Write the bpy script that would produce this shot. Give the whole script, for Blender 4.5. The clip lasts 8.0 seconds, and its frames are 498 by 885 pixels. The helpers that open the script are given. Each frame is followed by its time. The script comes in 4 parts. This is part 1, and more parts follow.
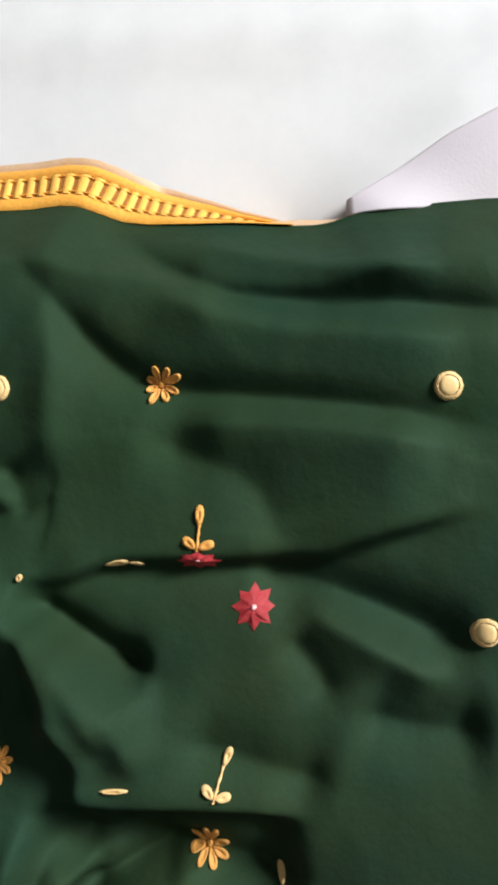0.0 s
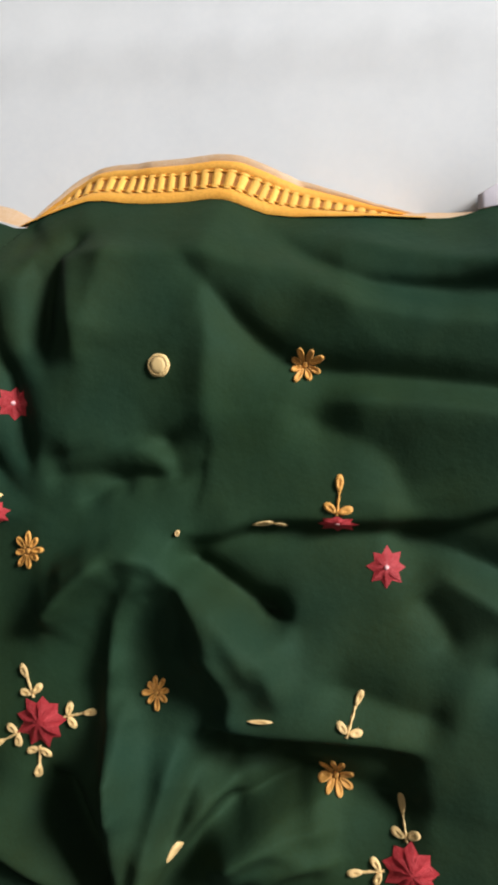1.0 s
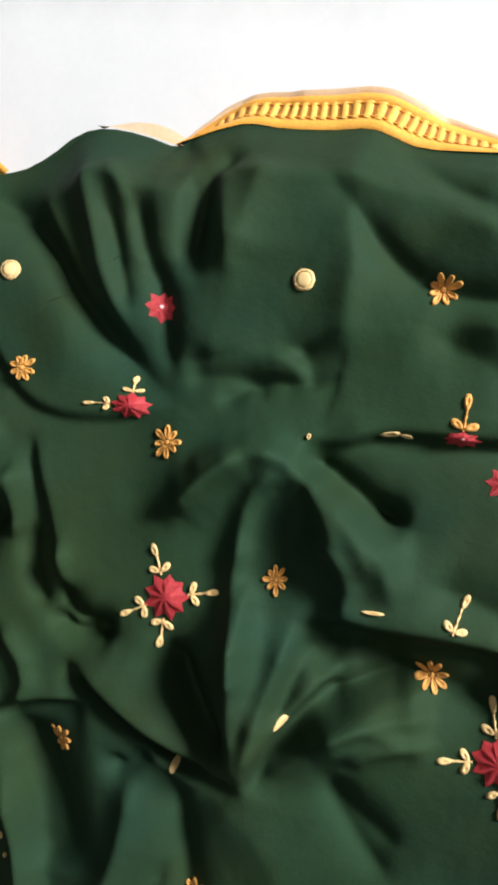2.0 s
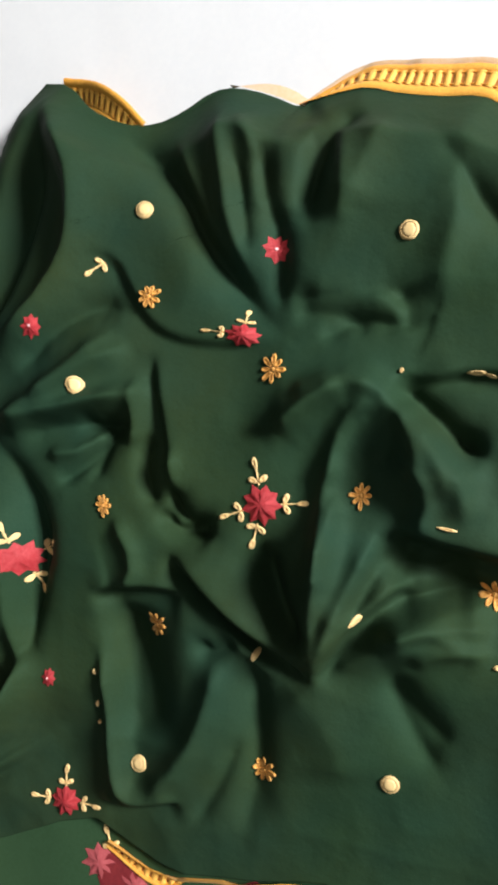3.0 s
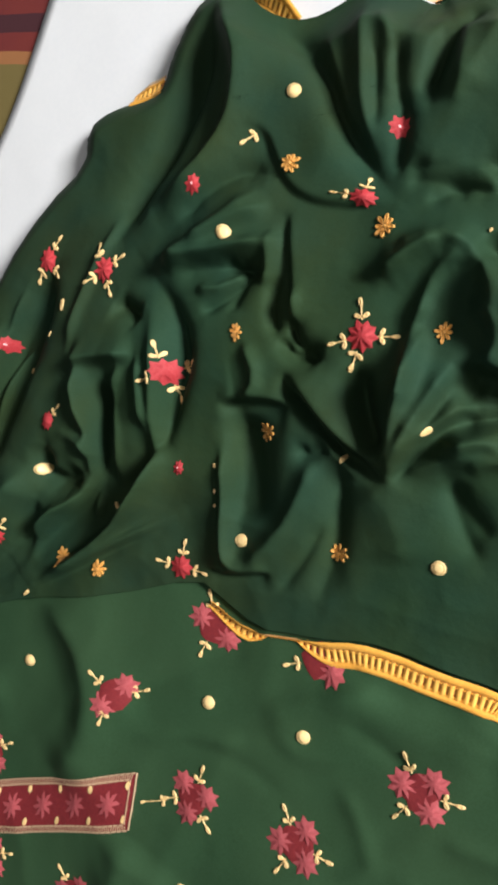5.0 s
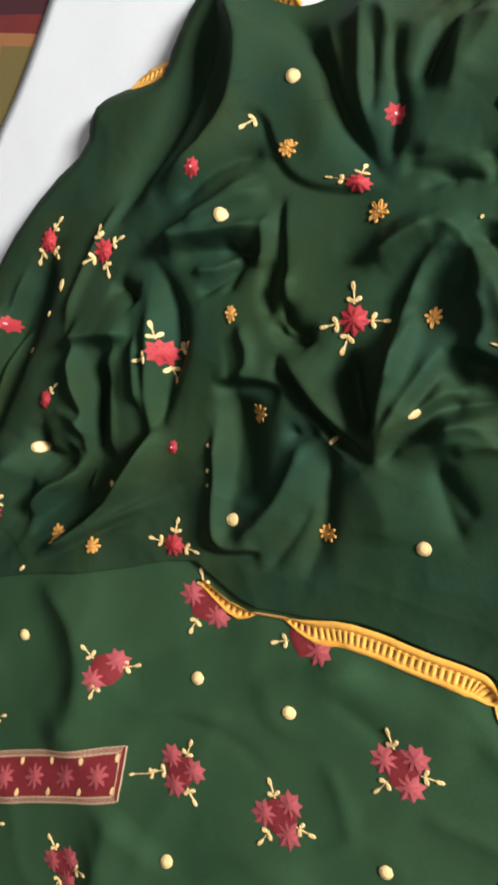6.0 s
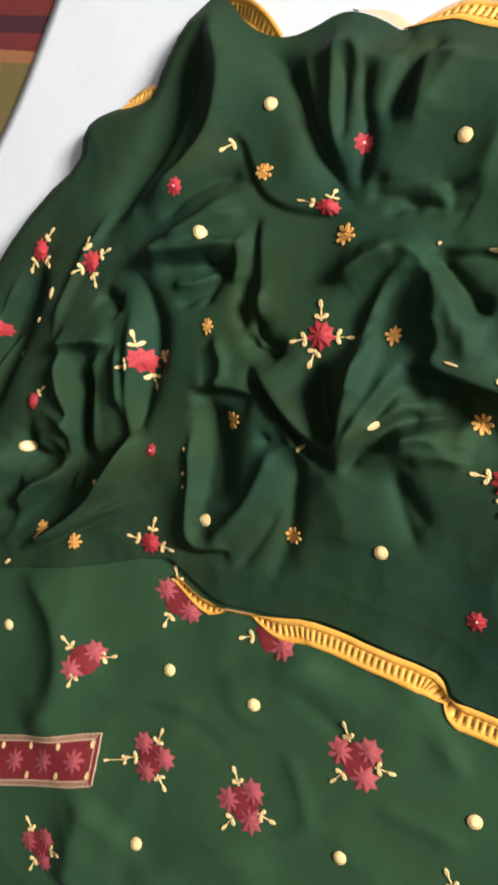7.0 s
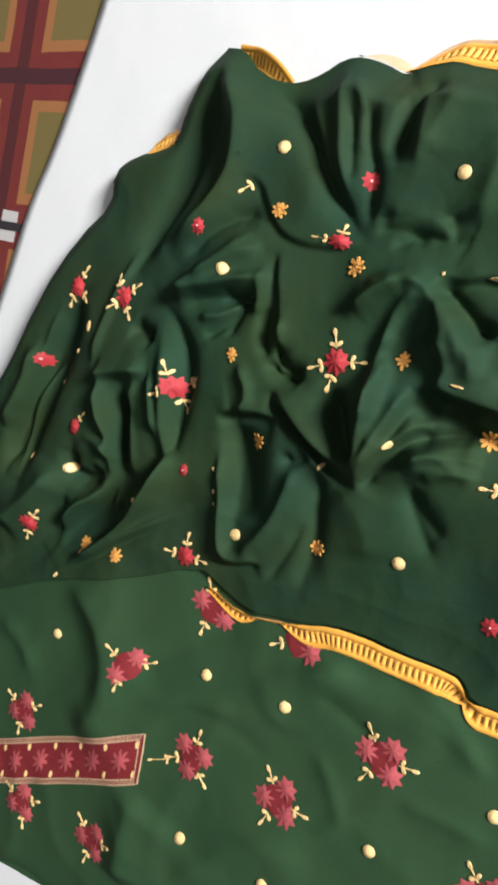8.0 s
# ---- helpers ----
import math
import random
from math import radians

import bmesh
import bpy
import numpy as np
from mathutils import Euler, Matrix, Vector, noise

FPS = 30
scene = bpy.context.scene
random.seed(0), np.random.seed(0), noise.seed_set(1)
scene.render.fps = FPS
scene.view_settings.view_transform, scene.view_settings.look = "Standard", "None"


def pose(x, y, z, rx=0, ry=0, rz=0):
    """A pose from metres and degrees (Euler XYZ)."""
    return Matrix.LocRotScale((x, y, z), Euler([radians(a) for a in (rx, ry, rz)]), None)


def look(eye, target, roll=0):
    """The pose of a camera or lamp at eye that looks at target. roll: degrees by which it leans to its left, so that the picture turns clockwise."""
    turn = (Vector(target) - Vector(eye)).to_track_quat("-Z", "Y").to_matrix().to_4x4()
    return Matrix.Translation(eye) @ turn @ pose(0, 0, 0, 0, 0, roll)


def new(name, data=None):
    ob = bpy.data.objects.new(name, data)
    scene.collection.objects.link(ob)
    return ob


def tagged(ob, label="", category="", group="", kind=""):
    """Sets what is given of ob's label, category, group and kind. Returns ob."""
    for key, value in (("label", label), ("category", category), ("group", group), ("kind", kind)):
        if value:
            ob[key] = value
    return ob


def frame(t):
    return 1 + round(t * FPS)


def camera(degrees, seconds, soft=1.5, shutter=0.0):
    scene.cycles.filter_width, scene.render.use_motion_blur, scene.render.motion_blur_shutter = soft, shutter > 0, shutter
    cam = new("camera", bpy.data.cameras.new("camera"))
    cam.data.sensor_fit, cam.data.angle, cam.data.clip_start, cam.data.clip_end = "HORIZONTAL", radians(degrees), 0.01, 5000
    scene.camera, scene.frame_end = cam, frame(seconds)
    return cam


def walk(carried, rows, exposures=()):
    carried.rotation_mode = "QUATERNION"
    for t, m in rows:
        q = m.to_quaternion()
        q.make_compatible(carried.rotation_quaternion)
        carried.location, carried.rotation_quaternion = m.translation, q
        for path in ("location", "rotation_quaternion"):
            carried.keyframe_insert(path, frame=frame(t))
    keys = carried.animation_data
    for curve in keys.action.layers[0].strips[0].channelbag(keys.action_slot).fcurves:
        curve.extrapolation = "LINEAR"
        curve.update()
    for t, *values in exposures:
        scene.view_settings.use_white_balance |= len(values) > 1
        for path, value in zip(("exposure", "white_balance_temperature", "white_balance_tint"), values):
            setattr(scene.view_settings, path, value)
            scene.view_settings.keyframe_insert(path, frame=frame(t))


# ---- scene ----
cam = camera(39.2, 8.0, soft=3.6)
ROWS = [
    (0.0, -0.0022, -0.0041, 0.2815, 3.731, 5.027, 0.09),
    (0.5, -0.0174, -0.0036, 0.2933, 2.88, 7.347, 0.763),
    (1.0, -0.0308, -0.0063, 0.3125, 1.884, 9.453, 1.868),
    (1.5, -0.0508, -0.0226, 0.3218, 1.095, 11.396, 4.706),
    (1.7, -0.0585, -0.0292, 0.3289, 1.035, 11.714, 5.861),
    (2.8, -0.0654, -0.0572, 0.3738, -0.135, 16.655, 10.898),
    (3.0, -0.066, -0.0662, 0.3838, 0.567, 17.411, 12.095),
    (3.5, -0.0581, -0.0824, 0.4105, 0.886, 19.901, 14.55),
    (4.0, -0.0457, -0.1011, 0.4353, 0.469, 22.534, 16.535),
    (4.5, -0.0283, -0.1167, 0.459, -0.878, 24.671, 17.669),
    (5.8, -0.0094, -0.1304, 0.482, -1.51, 26.185, 20.078),
    (6.0, -0.0054, -0.1302, 0.4794, -1.552, 26.061, 20.163),
    (6.5, 0.0128, -0.1285, 0.4919, -1.133, 28.529, 21.795),
    (7.0, 0.0241, -0.1143, 0.4949, -0.735, 26.368, 21.862),
    (7.5, 0.0447, -0.1074, 0.5035, -1.287, 28.59, 21.439),
    (8.0, 0.0464, -0.0913, 0.522, -1.272, 29.744, 20.08),
]
# the clip's camera brightens as it draws back
EXPOSURES = [(0.0, -0.06), (0.5, -0.27), (1.0, -0.27), (1.5, 0.03), (2.0, 0.25), (3.0, 0.28), (8.0, 0.38)]
walk(cam, [(t, pose(x, y, z, rx, ry, rz)) for t, x, y, z, rx, ry, rz in ROWS], EXPOSURES)

# ---- light: a bright unseen window beside the bed, an added fill overhead ----
world = bpy.data.worlds.new("world")
scene.world = world
world.use_nodes = True
wn = world.node_tree
sky = wn.nodes.new("ShaderNodeTexSky")
sky.sky_type, sky.sun_disc = "NISHITA", False
sky.sun_elevation, sky.sun_rotation = radians(32), radians(58)
wn.links.new(sky.outputs[0], wn.nodes["Background"].inputs[0])
wn.nodes["Background"].inputs[1].default_value = 0.1


def area_lamp(name, m, sx, sy, watts, colour):
    data = bpy.data.lights.new(name, "AREA")
    data.shape, data.size, data.size_y, data.energy, data.color = "RECTANGLE", sx, sy, watts, colour
    ob = new(name, data)
    ob.matrix_world = m
    return ob


area_lamp("window_light", look((2.38, 1.45, 1.65), (-0.15, -0.15, 0.0)), 0.9, 0.9, 218, (0.985, 0.99, 1.0))
# weak fill added overhead to lift the shaded slopes; no known lamp hangs there
area_lamp("overhead_fill_light", look((0.55, -0.3, 3.12), (0.5, -0.3, 0.0)), 0.4, 0.4, 8, (1.0, 0.96, 0.9))


# ---- materials ----
def material(name, colour, rough=0.8, metal=0.0, sheen=0.0, tint=(1, 1, 1), spec=0.4, gloss_tint=(1, 1, 1), bump=(), vary=(), random_hue=0.0):
    """bump: (scale, strength, distance) rows. vary: (scale, colour, amount) rows of noise mixed into the colour."""
    m = bpy.data.materials.new(name)
    m.use_nodes = True
    nt = m.node_tree
    p = nt.nodes["Principled BSDF"]
    p.inputs["Roughness"].default_value, p.inputs["Metallic"].default_value = rough, metal
    p.inputs["Specular IOR Level"].default_value, p.inputs["Specular Tint"].default_value = spec, (*gloss_tint, 1)
    p.inputs["Sheen Weight"].default_value, p.inputs["Sheen Tint"].default_value = sheen, (*tint, 1)
    p.inputs["Sheen Roughness"].default_value = 0.4
    p.inputs["Base Color"].default_value = (*colour, 1)
    co = nt.nodes.new("ShaderNodeTexCoord").outputs["Object"]
    last = None
    for scale, other, amount in vary:
        tex = nt.nodes.new("ShaderNodeTexNoise")
        tex.inputs["Scale"].default_value, tex.inputs["Detail"].default_value = scale, 4
        nt.links.new(co, tex.inputs["Vector"])
        ramp = nt.nodes.new("ShaderNodeMapRange")
        ramp.inputs["From Min"].default_value, ramp.inputs["From Max"].default_value = 0.35, 0.68
        ramp.inputs["To Max"].default_value = amount
        nt.links.new(tex.outputs[0], ramp.inputs[0])
        mix = nt.nodes.new("ShaderNodeMix")
        mix.data_type = "RGBA"
        nt.links.new(ramp.outputs[0], mix.inputs["Factor"])
        if last is None:
            mix.inputs["A"].default_value = (*colour, 1)
            mix.inputs[6].default_value = (*colour, 1)
        else:
            nt.links.new(last, mix.inputs[6])
        mix.inputs[7].default_value = (*other, 1)
        last = mix.outputs[2]
    if random_hue:
        info, hsv = nt.nodes.new("ShaderNodeObjectInfo"), nt.nodes.new("ShaderNodeHueSaturation")
        rng = nt.nodes.new("ShaderNodeMapRange")
        rng.inputs["To Min"].default_value, rng.inputs["To Max"].default_value = 1 - random_hue, 1 + random_hue
        nt.links.new(info.outputs["Random"], rng.inputs[0])
        nt.links.new(rng.outputs[0], hsv.inputs["Value"])
        if last is None:
            hsv.inputs["Color"].default_value = (*colour, 1)
        else:
            nt.links.new(last, hsv.inputs["Color"])
        last = hsv.outputs[0]
    if last is not None:
        nt.links.new(last, p.inputs["Base Color"])
    normal = None
    for scale, strength, distance in bump:
        tex = nt.nodes.new("ShaderNodeTexNoise")
        tex.inputs["Scale"].default_value, tex.inputs["Detail"].default_value = scale, 3
        nt.links.new(co, tex.inputs["Vector"])
        b = nt.nodes.new("ShaderNodeBump")
        b.inputs["Strength"].default_value, b.inputs["Distance"].default_value = strength, distance
        nt.links.new(tex.outputs[0], b.inputs["Height"])
        if normal is not None:
            nt.links.new(normal, b.inputs["Normal"])
        normal = b.outputs[0]
    if normal is not None:
        nt.links.new(normal, p.inputs["Normal"])
    return m


GREEN = material("green_art_silk", (0.0183, 0.0405, 0.0172), 0.65, spec=0.10, gloss_tint=(0.45, 0.8, 0.6),
                 bump=((900, 0.2, 0.0004), (60, 0.3, 0.002), (160, 0.2, 0.001)),
                 vary=((9, (0.025, 0.038, 0.0125), 0.8), (5, (0.028, 0.033, 0.014), 0.55), (14, (0.0120, 0.037, 0.0250), 0.7), (700, (0.023, 0.049, 0.027), 0.35)))
GREEN_KURTA = material("green_cotton_silk", (0.0245, 0.0570, 0.0250), 0.65, spec=0.12, gloss_tint=(0.45, 0.8, 0.6),
                       bump=((900, 0.12, 0.0004), (45, 0.2, 0.002)),
                       vary=((8, (0.032, 0.062, 0.027), 0.7), (600, (0.036, 0.078, 0.040), 0.35)))
WHITE = material("white_cotton", (0.72, 0.72, 0.715), 0.9, sheen=0.1, bump=((1200, 0.08, 0.0003), (14, 0.25, 0.006)),
                 vary=((6, (0.68, 0.685, 0.70), 0.6), (300, (0.75, 0.745, 0.735), 0.4)))
LACE = material("orange_yellow_lace_thread", (0.88, 0.40, 0.05), 0.7, sheen=0.2, tint=(1, 0.8, 0.5), bump=((1500, 0.5, 0.0006),),
                vary=((40, (0.92, 0.48, 0.08), 0.7), (900, (0.62, 0.25, 0.03), 0.5)))
LACE_LIGHT = material("pale_yellow_lace_bar", (0.92, 0.48, 0.09), 0.65, bump=((1500, 0.5, 0.0006),), random_hue=0.15)
GOLD_THREAD = material("golden_yellow_thread", (0.70, 0.33, 0.065), 0.55, sheen=0.2, spec=0.5, bump=((1800, 0.6, 0.0006),), random_hue=0.15)
CREAM_THREAD = material("cream_yellow_thread", (0.80, 0.54, 0.23), 0.55, spec=0.5, bump=((1800, 0.6, 0.0006),), random_hue=0.15)
RED_THREAD = material("red_embroidery_thread", (0.40, 0.022, 0.028), 0.6, sheen=0.05, tint=(1, 0.5, 0.5), bump=((1600, 0.6, 0.0006),),
                      vary=((500, (0.50, 0.055, 0.06), 0.6),), random_hue=0.15)
RED_SOFT = material("faded_red_embroidery_thread", (0.36, 0.060, 0.066), 0.7, bump=((1600, 0.6, 0.0006),), vary=((500, (0.44, 0.10, 0.105), 0.6),), random_hue=0.15)
# pinkish shade of the raised cloth edge, put into a colour
LILAC_SHADE = material("pale_lilac_shade", (0.66, 0.60, 0.645), 0.9, bump=((900, 0.2, 0.0004),), vary=((30, (0.70, 0.66, 0.69), 0.6),))
RED_DARK = material("dark_red_ground_stitch", (0.16, 0.010, 0.014), 0.75, bump=((1600, 0.6, 0.0006),), vary=((500, (0.24, 0.02, 0.02), 0.6),))
MIRROR = material("tiny_mirror_disc", (0.88, 0.62, 0.28), 0.45, spec=0.3, bump=((300, 0.2, 0.0006),), random_hue=0.1)
PINK_BEAD = material("pale_pink_centre_bead", (0.85, 0.45, 0.45), 0.4)
BEIGE_THREAD = material("beige_border_thread", (0.50, 0.33, 0.20), 0.6, bump=((1800, 0.6, 0.0006),), random_hue=0.12)
# unseen walls, dark so that little light bounces back into the folds
WALL = material("low_bounce_wall", (0.13, 0.14, 0.15), 0.85, bump=((120, 0.1, 0.001),), vary=((3, (0.10, 0.11, 0.12), 0.5),))
CEIL = material("ceiling_paint", (0.2, 0.2, 0.2), 0.9, vary=((3, (0.17, 0.17, 0.17), 0.5),))
LACE_BACK = material("brown_orange_net_backing", (0.36, 0.14, 0.022), 0.8, bump=((1500, 0.5, 0.0006),), vary=((300, (0.25, 0.095, 0.016), 0.6),))
PALE_NET = material("pale_beige_net_hem", (0.62, 0.42, 0.26), 0.85, bump=((1500, 0.5, 0.0006),), vary=((60, (0.62, 0.36, 0.16), 0.7), (400, (0.68, 0.52, 0.38), 0.4)))
FLOOR = material("floor_cement", (0.30, 0.27, 0.24), 0.6, vary=((4, (0.22, 0.2, 0.18), 0.6),))


# ---- mesh helpers ----
def mesh_object(name, verts, faces, mat, parent=None, label="", smooth=True):
    me = bpy.data.meshes.new(name)
    me.from_pydata([tuple(v) for v in verts], [], faces)
    me.materials.append(mat)
    if smooth:
        me.polygons.foreach_set("use_smooth", [True] * len(me.polygons))
    me.update()
    ob = new(name, me)
    if parent is not None:
        ob.parent = parent
    if label:
        ob["label"] = label
    return ob


def box_verts(x0, x1, y0, y1, z0, z1):
    v = [(x, y, z) for z in (z0, z1) for y in (y0, y1) for x in (x0, x1)]
    f = [(0, 2, 3, 1), (4, 5, 7, 6), (0, 1, 5, 4), (2, 6, 7, 3), (0, 4, 6, 2), (1, 3, 7, 5)]
    return v, f


def slab(name, x0, x1, y0, y1, z0, z1, mat, label, category):
    ob = mesh_object(name, *box_verts(x0, x1, y0, y1, z0, z1), mat, smooth=False)
    return tagged(ob, label, category, kind="structure")


# ---- the unseen room that closes the place, its walls dark to limit bounce ----
slab("floor", -2.6, 2.4, -2.2, 2.9, -0.6, -0.5, FLOOR, "grey cement floor under the bed", "floor")
slab("ceiling", -2.6, 2.4, -2.2, 2.9, 3.2, 3.3, CEIL, "grey painted ceiling above the bed", "ceiling")
slab("wall_north", -2.6, 2.4, 2.9, 3.0, -0.5, 3.2, WALL, "unseen wall behind the bed, darkened to cut bounced light", "wall")
slab("wall_west", -2.7, -2.6, -2.2, 2.9, -0.5, 3.2, WALL, "unseen wall across the room, darkened to cut bounced light", "wall")
slab("wall_south", -2.6, 2.4, -2.3, -2.2, -0.5, 3.2, WALL, "unseen wall facing the bed, darkened to cut bounced light", "wall")
wall_verts, wall_faces = [], []
for y0, y1, z0, z1 in ((-2.2, 0.85, -0.5, 3.2), (2.05, 2.9, -0.5, 3.2), (0.85, 2.05, -0.5, 1.05), (0.85, 2.05, 2.25, 3.2)):
    bv, bf = box_verts(2.4, 2.52, y0, y1, z0, z1)
    wall_faces += [tuple(i + len(wall_verts) for i in face) for face in bf]
    wall_verts += bv
tagged(mesh_object("wall_east", wall_verts, wall_faces, WALL, smooth=False), "unseen wall with a high window opening, darkened to cut bounced light", "wall", kind="structure")


# ---- cloth surfaces: sheets laid over the bed, raised into folds along crease lines ----
def polyline(x, y, pts):
    """Distance to a line of points, the side it lies on (left: +), and how far along, 0 to 1."""
    best, side, along = np.full(x.shape, 9.0), np.zeros(x.shape), np.zeros(x.shape)
    lengths = [math.dist(a, b) for a, b in zip(pts, pts[1:])]
    total, gone = sum(lengths), 0.0
    for (ax, ay), (bx, by), n in zip(pts, pts[1:], lengths):
        ux, uy = (bx - ax) / n, (by - ay) / n
        k = np.clip((x - ax) * ux + (y - ay) * uy, 0, n)
        d = np.hypot(x - ax - k * ux, y - ay - k * uy)
        nearer = d < best
        best = np.where(nearer, d, best)
        side = np.where(nearer, np.sign(ux * (y - ay) - uy * (x - ax)), side)
        along = np.where(nearer, (gone + k) / total, along)
        gone += n
    return best, side, along


def smooth_line(pts, rounds=2):
    """Chaikin's corner cutting, ends kept."""
    for _ in range(rounds):
        cut = [pts[0]]
        for (ax, ay), (bx, by) in zip(pts, pts[1:]):
            cut += [(0.75 * ax + 0.25 * bx, 0.75 * ay + 0.25 * by), (0.25 * ax + 0.75 * bx, 0.25 * ay + 0.75 * by)]
        pts = cut + [pts[-1]]
    return pts


DUPATTA_FOLDS, KURTA_FOLDS = [], []
DUPATTA_TUCKS, KURTA_TUCKS = [], []


def fold(folds, height, wide_left, wide_right, *pts):
    folds.append((height, wide_left, wide_right, smooth_line(list(pts), 1)))


def tuck(tucks, up, wide_up, down, wide_down, *pts):
    """Cloth on the left of the line stands over cloth on its right, which comes out from below and climbs back."""
    tucks.append((up, wide_up, down, wide_down, smooth_line(list(pts), 2)))


TOP_EDGE = [(-0.3516, 0.1040), (-0.3308, 0.1019), (-0.3132, 0.0874), (-0.2914, 0.0807), (-0.2711, 0.0830), (-0.2538, 0.0918), (-0.2386, 0.1041), (-0.2253, 0.1071), (-0.2056, 0.1043), (-0.1843, 0.0964), (-0.1812, 0.1025), (-0.1648, 0.1073), (-0.1540, 0.1099), (-0.1352, 0.1074), (-0.1142, 0.1078), (-0.0963, 0.1092), (-0.0833, 0.1046), (-0.0731, 0.1011), (-0.0439, 0.0994), (-0.0228, 0.0984), (-0.0085, 0.0975), (0.0048, 0.0973), (0.0180, 0.1016), (0.0440, 0.1045), (0.0700, 0.1058), (0.1113, 0.1054), (0.1458, 0.1046)]
LEFT_EDGE = [(-0.3562, 0.1028), (-0.3734, 0.0764), (-0.3785, 0.0476), (-0.3801, 0.0226), (-0.3884, 0.0135), (-0.4233, -0.0006), (-0.4438, -0.0179), (-0.4377, -0.0469), (-0.4656, -0.0848), (-0.4985, -0.1488), (-0.5224, -0.2423), (-0.5548, -0.3363), (-0.5791, -0.4412), (-0.5874, -0.5420)]
BOTTOM_EDGE = [(-0.6007, -0.5557), (-0.4581, -0.4635), (-0.3872, -0.4162), (-0.3078, -0.3769), (-0.2388, -0.3303), (-0.2176, -0.3361), (-0.1808, -0.3447), (-0.1448, -0.3327), (-0.1251, -0.3264), (-0.1028, -0.3150), (-0.0743, -0.3101), (-0.0506, -0.3089), (-0.0073, -0.3035), (0.0018, -0.3068), (0.0096, -0.3163), (0.0308, -0.3127), (0.0749, -0.3070), (0.1415, -0.2978)]
KURTA_LEFT = [(-0.7720, -0.6664), (-0.6150, -0.8101), (-0.4698, -0.7858), (-0.3634, -0.7424), (-0.3268, -0.7291), (-0.3004, -0.7288), (-0.2569, -0.7439), (-0.2228, -0.7937)]
fold(DUPATTA_FOLDS, -0.0045, 0.0070, 0.0100, (-0.1160, 0.0857), (-0.0961, 0.0644), (-0.0804, 0.0463), (-0.0612, 0.0325), (-0.0322, 0.0290), (0.0077, 0.0252), (0.0382, 0.0209), (0.0607, 0.0149))
fold(DUPATTA_FOLDS, 0.0050, 0.0090, 0.0200, (-0.0519, 0.0167), (-0.0213, 0.0189), (0.0166, 0.0156), (0.0450, 0.0082))
fold(DUPATTA_FOLDS, -0.0040, 0.0060, 0.0080, (-0.0813, 0.0986), (-0.0612, 0.0807), (-0.0365, 0.0670), (-0.0080, 0.0626), (0.0237, 0.0622), (0.0527, 0.0585), (0.0839, 0.0543))
fold(DUPATTA_FOLDS, 0.0035, 0.0080, 0.0160, (-0.0603, 0.0653), (-0.0272, 0.0530), (0.0113, 0.0481), (0.0530, 0.0463))
fold(DUPATTA_FOLDS, 0.0030, 0.0120, 0.0060, (-0.0488, 0.0887), (-0.0079, 0.0752), (0.0461, 0.0701))
fold(DUPATTA_FOLDS, -0.0030, 0.0140, 0.0140, (-0.0655, 0.0166), (-0.0460, 0.0087), (-0.0218, -0.0012), (-0.0139, -0.0168), (-0.0159, -0.0264))
tuck(DUPATTA_TUCKS, 0.0040, 0.0250, 0.0035, 0.0090, (-0.1108, -0.0320), (-0.0998, -0.0388), (-0.0877, -0.0377), (-0.0731, -0.0308), (-0.0513, -0.0303), (-0.0317, -0.0300), (-0.0161, -0.0288), (-0.0004, -0.0300), (0.0149, -0.0233), (0.0412, -0.0154), (0.0603, -0.0088))
fold(DUPATTA_FOLDS, -0.0120, 0.0080, 0.0080, (-0.1076, -0.0410), (-0.0903, -0.0512), (-0.0730, -0.0636), (-0.0561, -0.0696))
fold(DUPATTA_FOLDS, -0.0070, 0.0120, 0.0120, (-0.0261, -0.0329), (-0.0044, -0.0366), (0.0155, -0.0429), (0.0389, -0.0523), (0.0559, -0.0616))
fold(DUPATTA_FOLDS, 0.0040, 0.0080, 0.0080, (-0.0083, -0.0427), (0.0070, -0.0505), (0.0217, -0.0590), (0.0446, -0.0710))
fold(DUPATTA_FOLDS, -0.0030, 0.0080, 0.0080, (-0.0121, -0.0534), (-0.0006, -0.0650), (0.0050, -0.0773))
fold(DUPATTA_FOLDS, -0.0050, 0.0140, 0.0140, (0.0107, -0.0799), (0.0360, -0.0862), (0.0593, -0.0852))
fold(DUPATTA_FOLDS, -0.0040, 0.0120, 0.0120, (-0.0498, -0.0885), (-0.0277, -0.0959), (0.0068, -0.1051))
tuck(DUPATTA_TUCKS, 0.0050, 0.0250, 0.0090, 0.0160, (-0.0937, -0.1100), (-0.0692, -0.1149), (-0.0459, -0.1145), (-0.0245, -0.1149), (-0.0025, -0.1175))
fold(DUPATTA_FOLDS, -0.0080, 0.0120, 0.0160, (-0.0783, -0.1277), (-0.0544, -0.1309), (-0.0258, -0.1366), (-0.0007, -0.1373))
fold(DUPATTA_FOLDS, -0.0060, 0.0090, 0.0090, (-0.1483, 0.0938), (-0.1611, 0.0829), (-0.1662, 0.0652), (-0.1686, 0.0476), (-0.1720, 0.0343))
fold(DUPATTA_FOLDS, 0.0030, 0.0150, 0.0120, (-0.1368, 0.0901), (-0.1431, 0.0656), (-0.1477, 0.0370))
fold(DUPATTA_FOLDS, 0.0030, 0.0100, 0.0100, (-0.1751, 0.0894), (-0.1755, 0.0623), (-0.1736, 0.0379))
fold(DUPATTA_FOLDS, -0.0065, 0.0080, 0.0100, (-0.2039, 0.0739), (-0.1966, 0.0579), (-0.1904, 0.0378), (-0.1798, 0.0238), (-0.1750, -0.0006), (-0.1690, -0.0206))
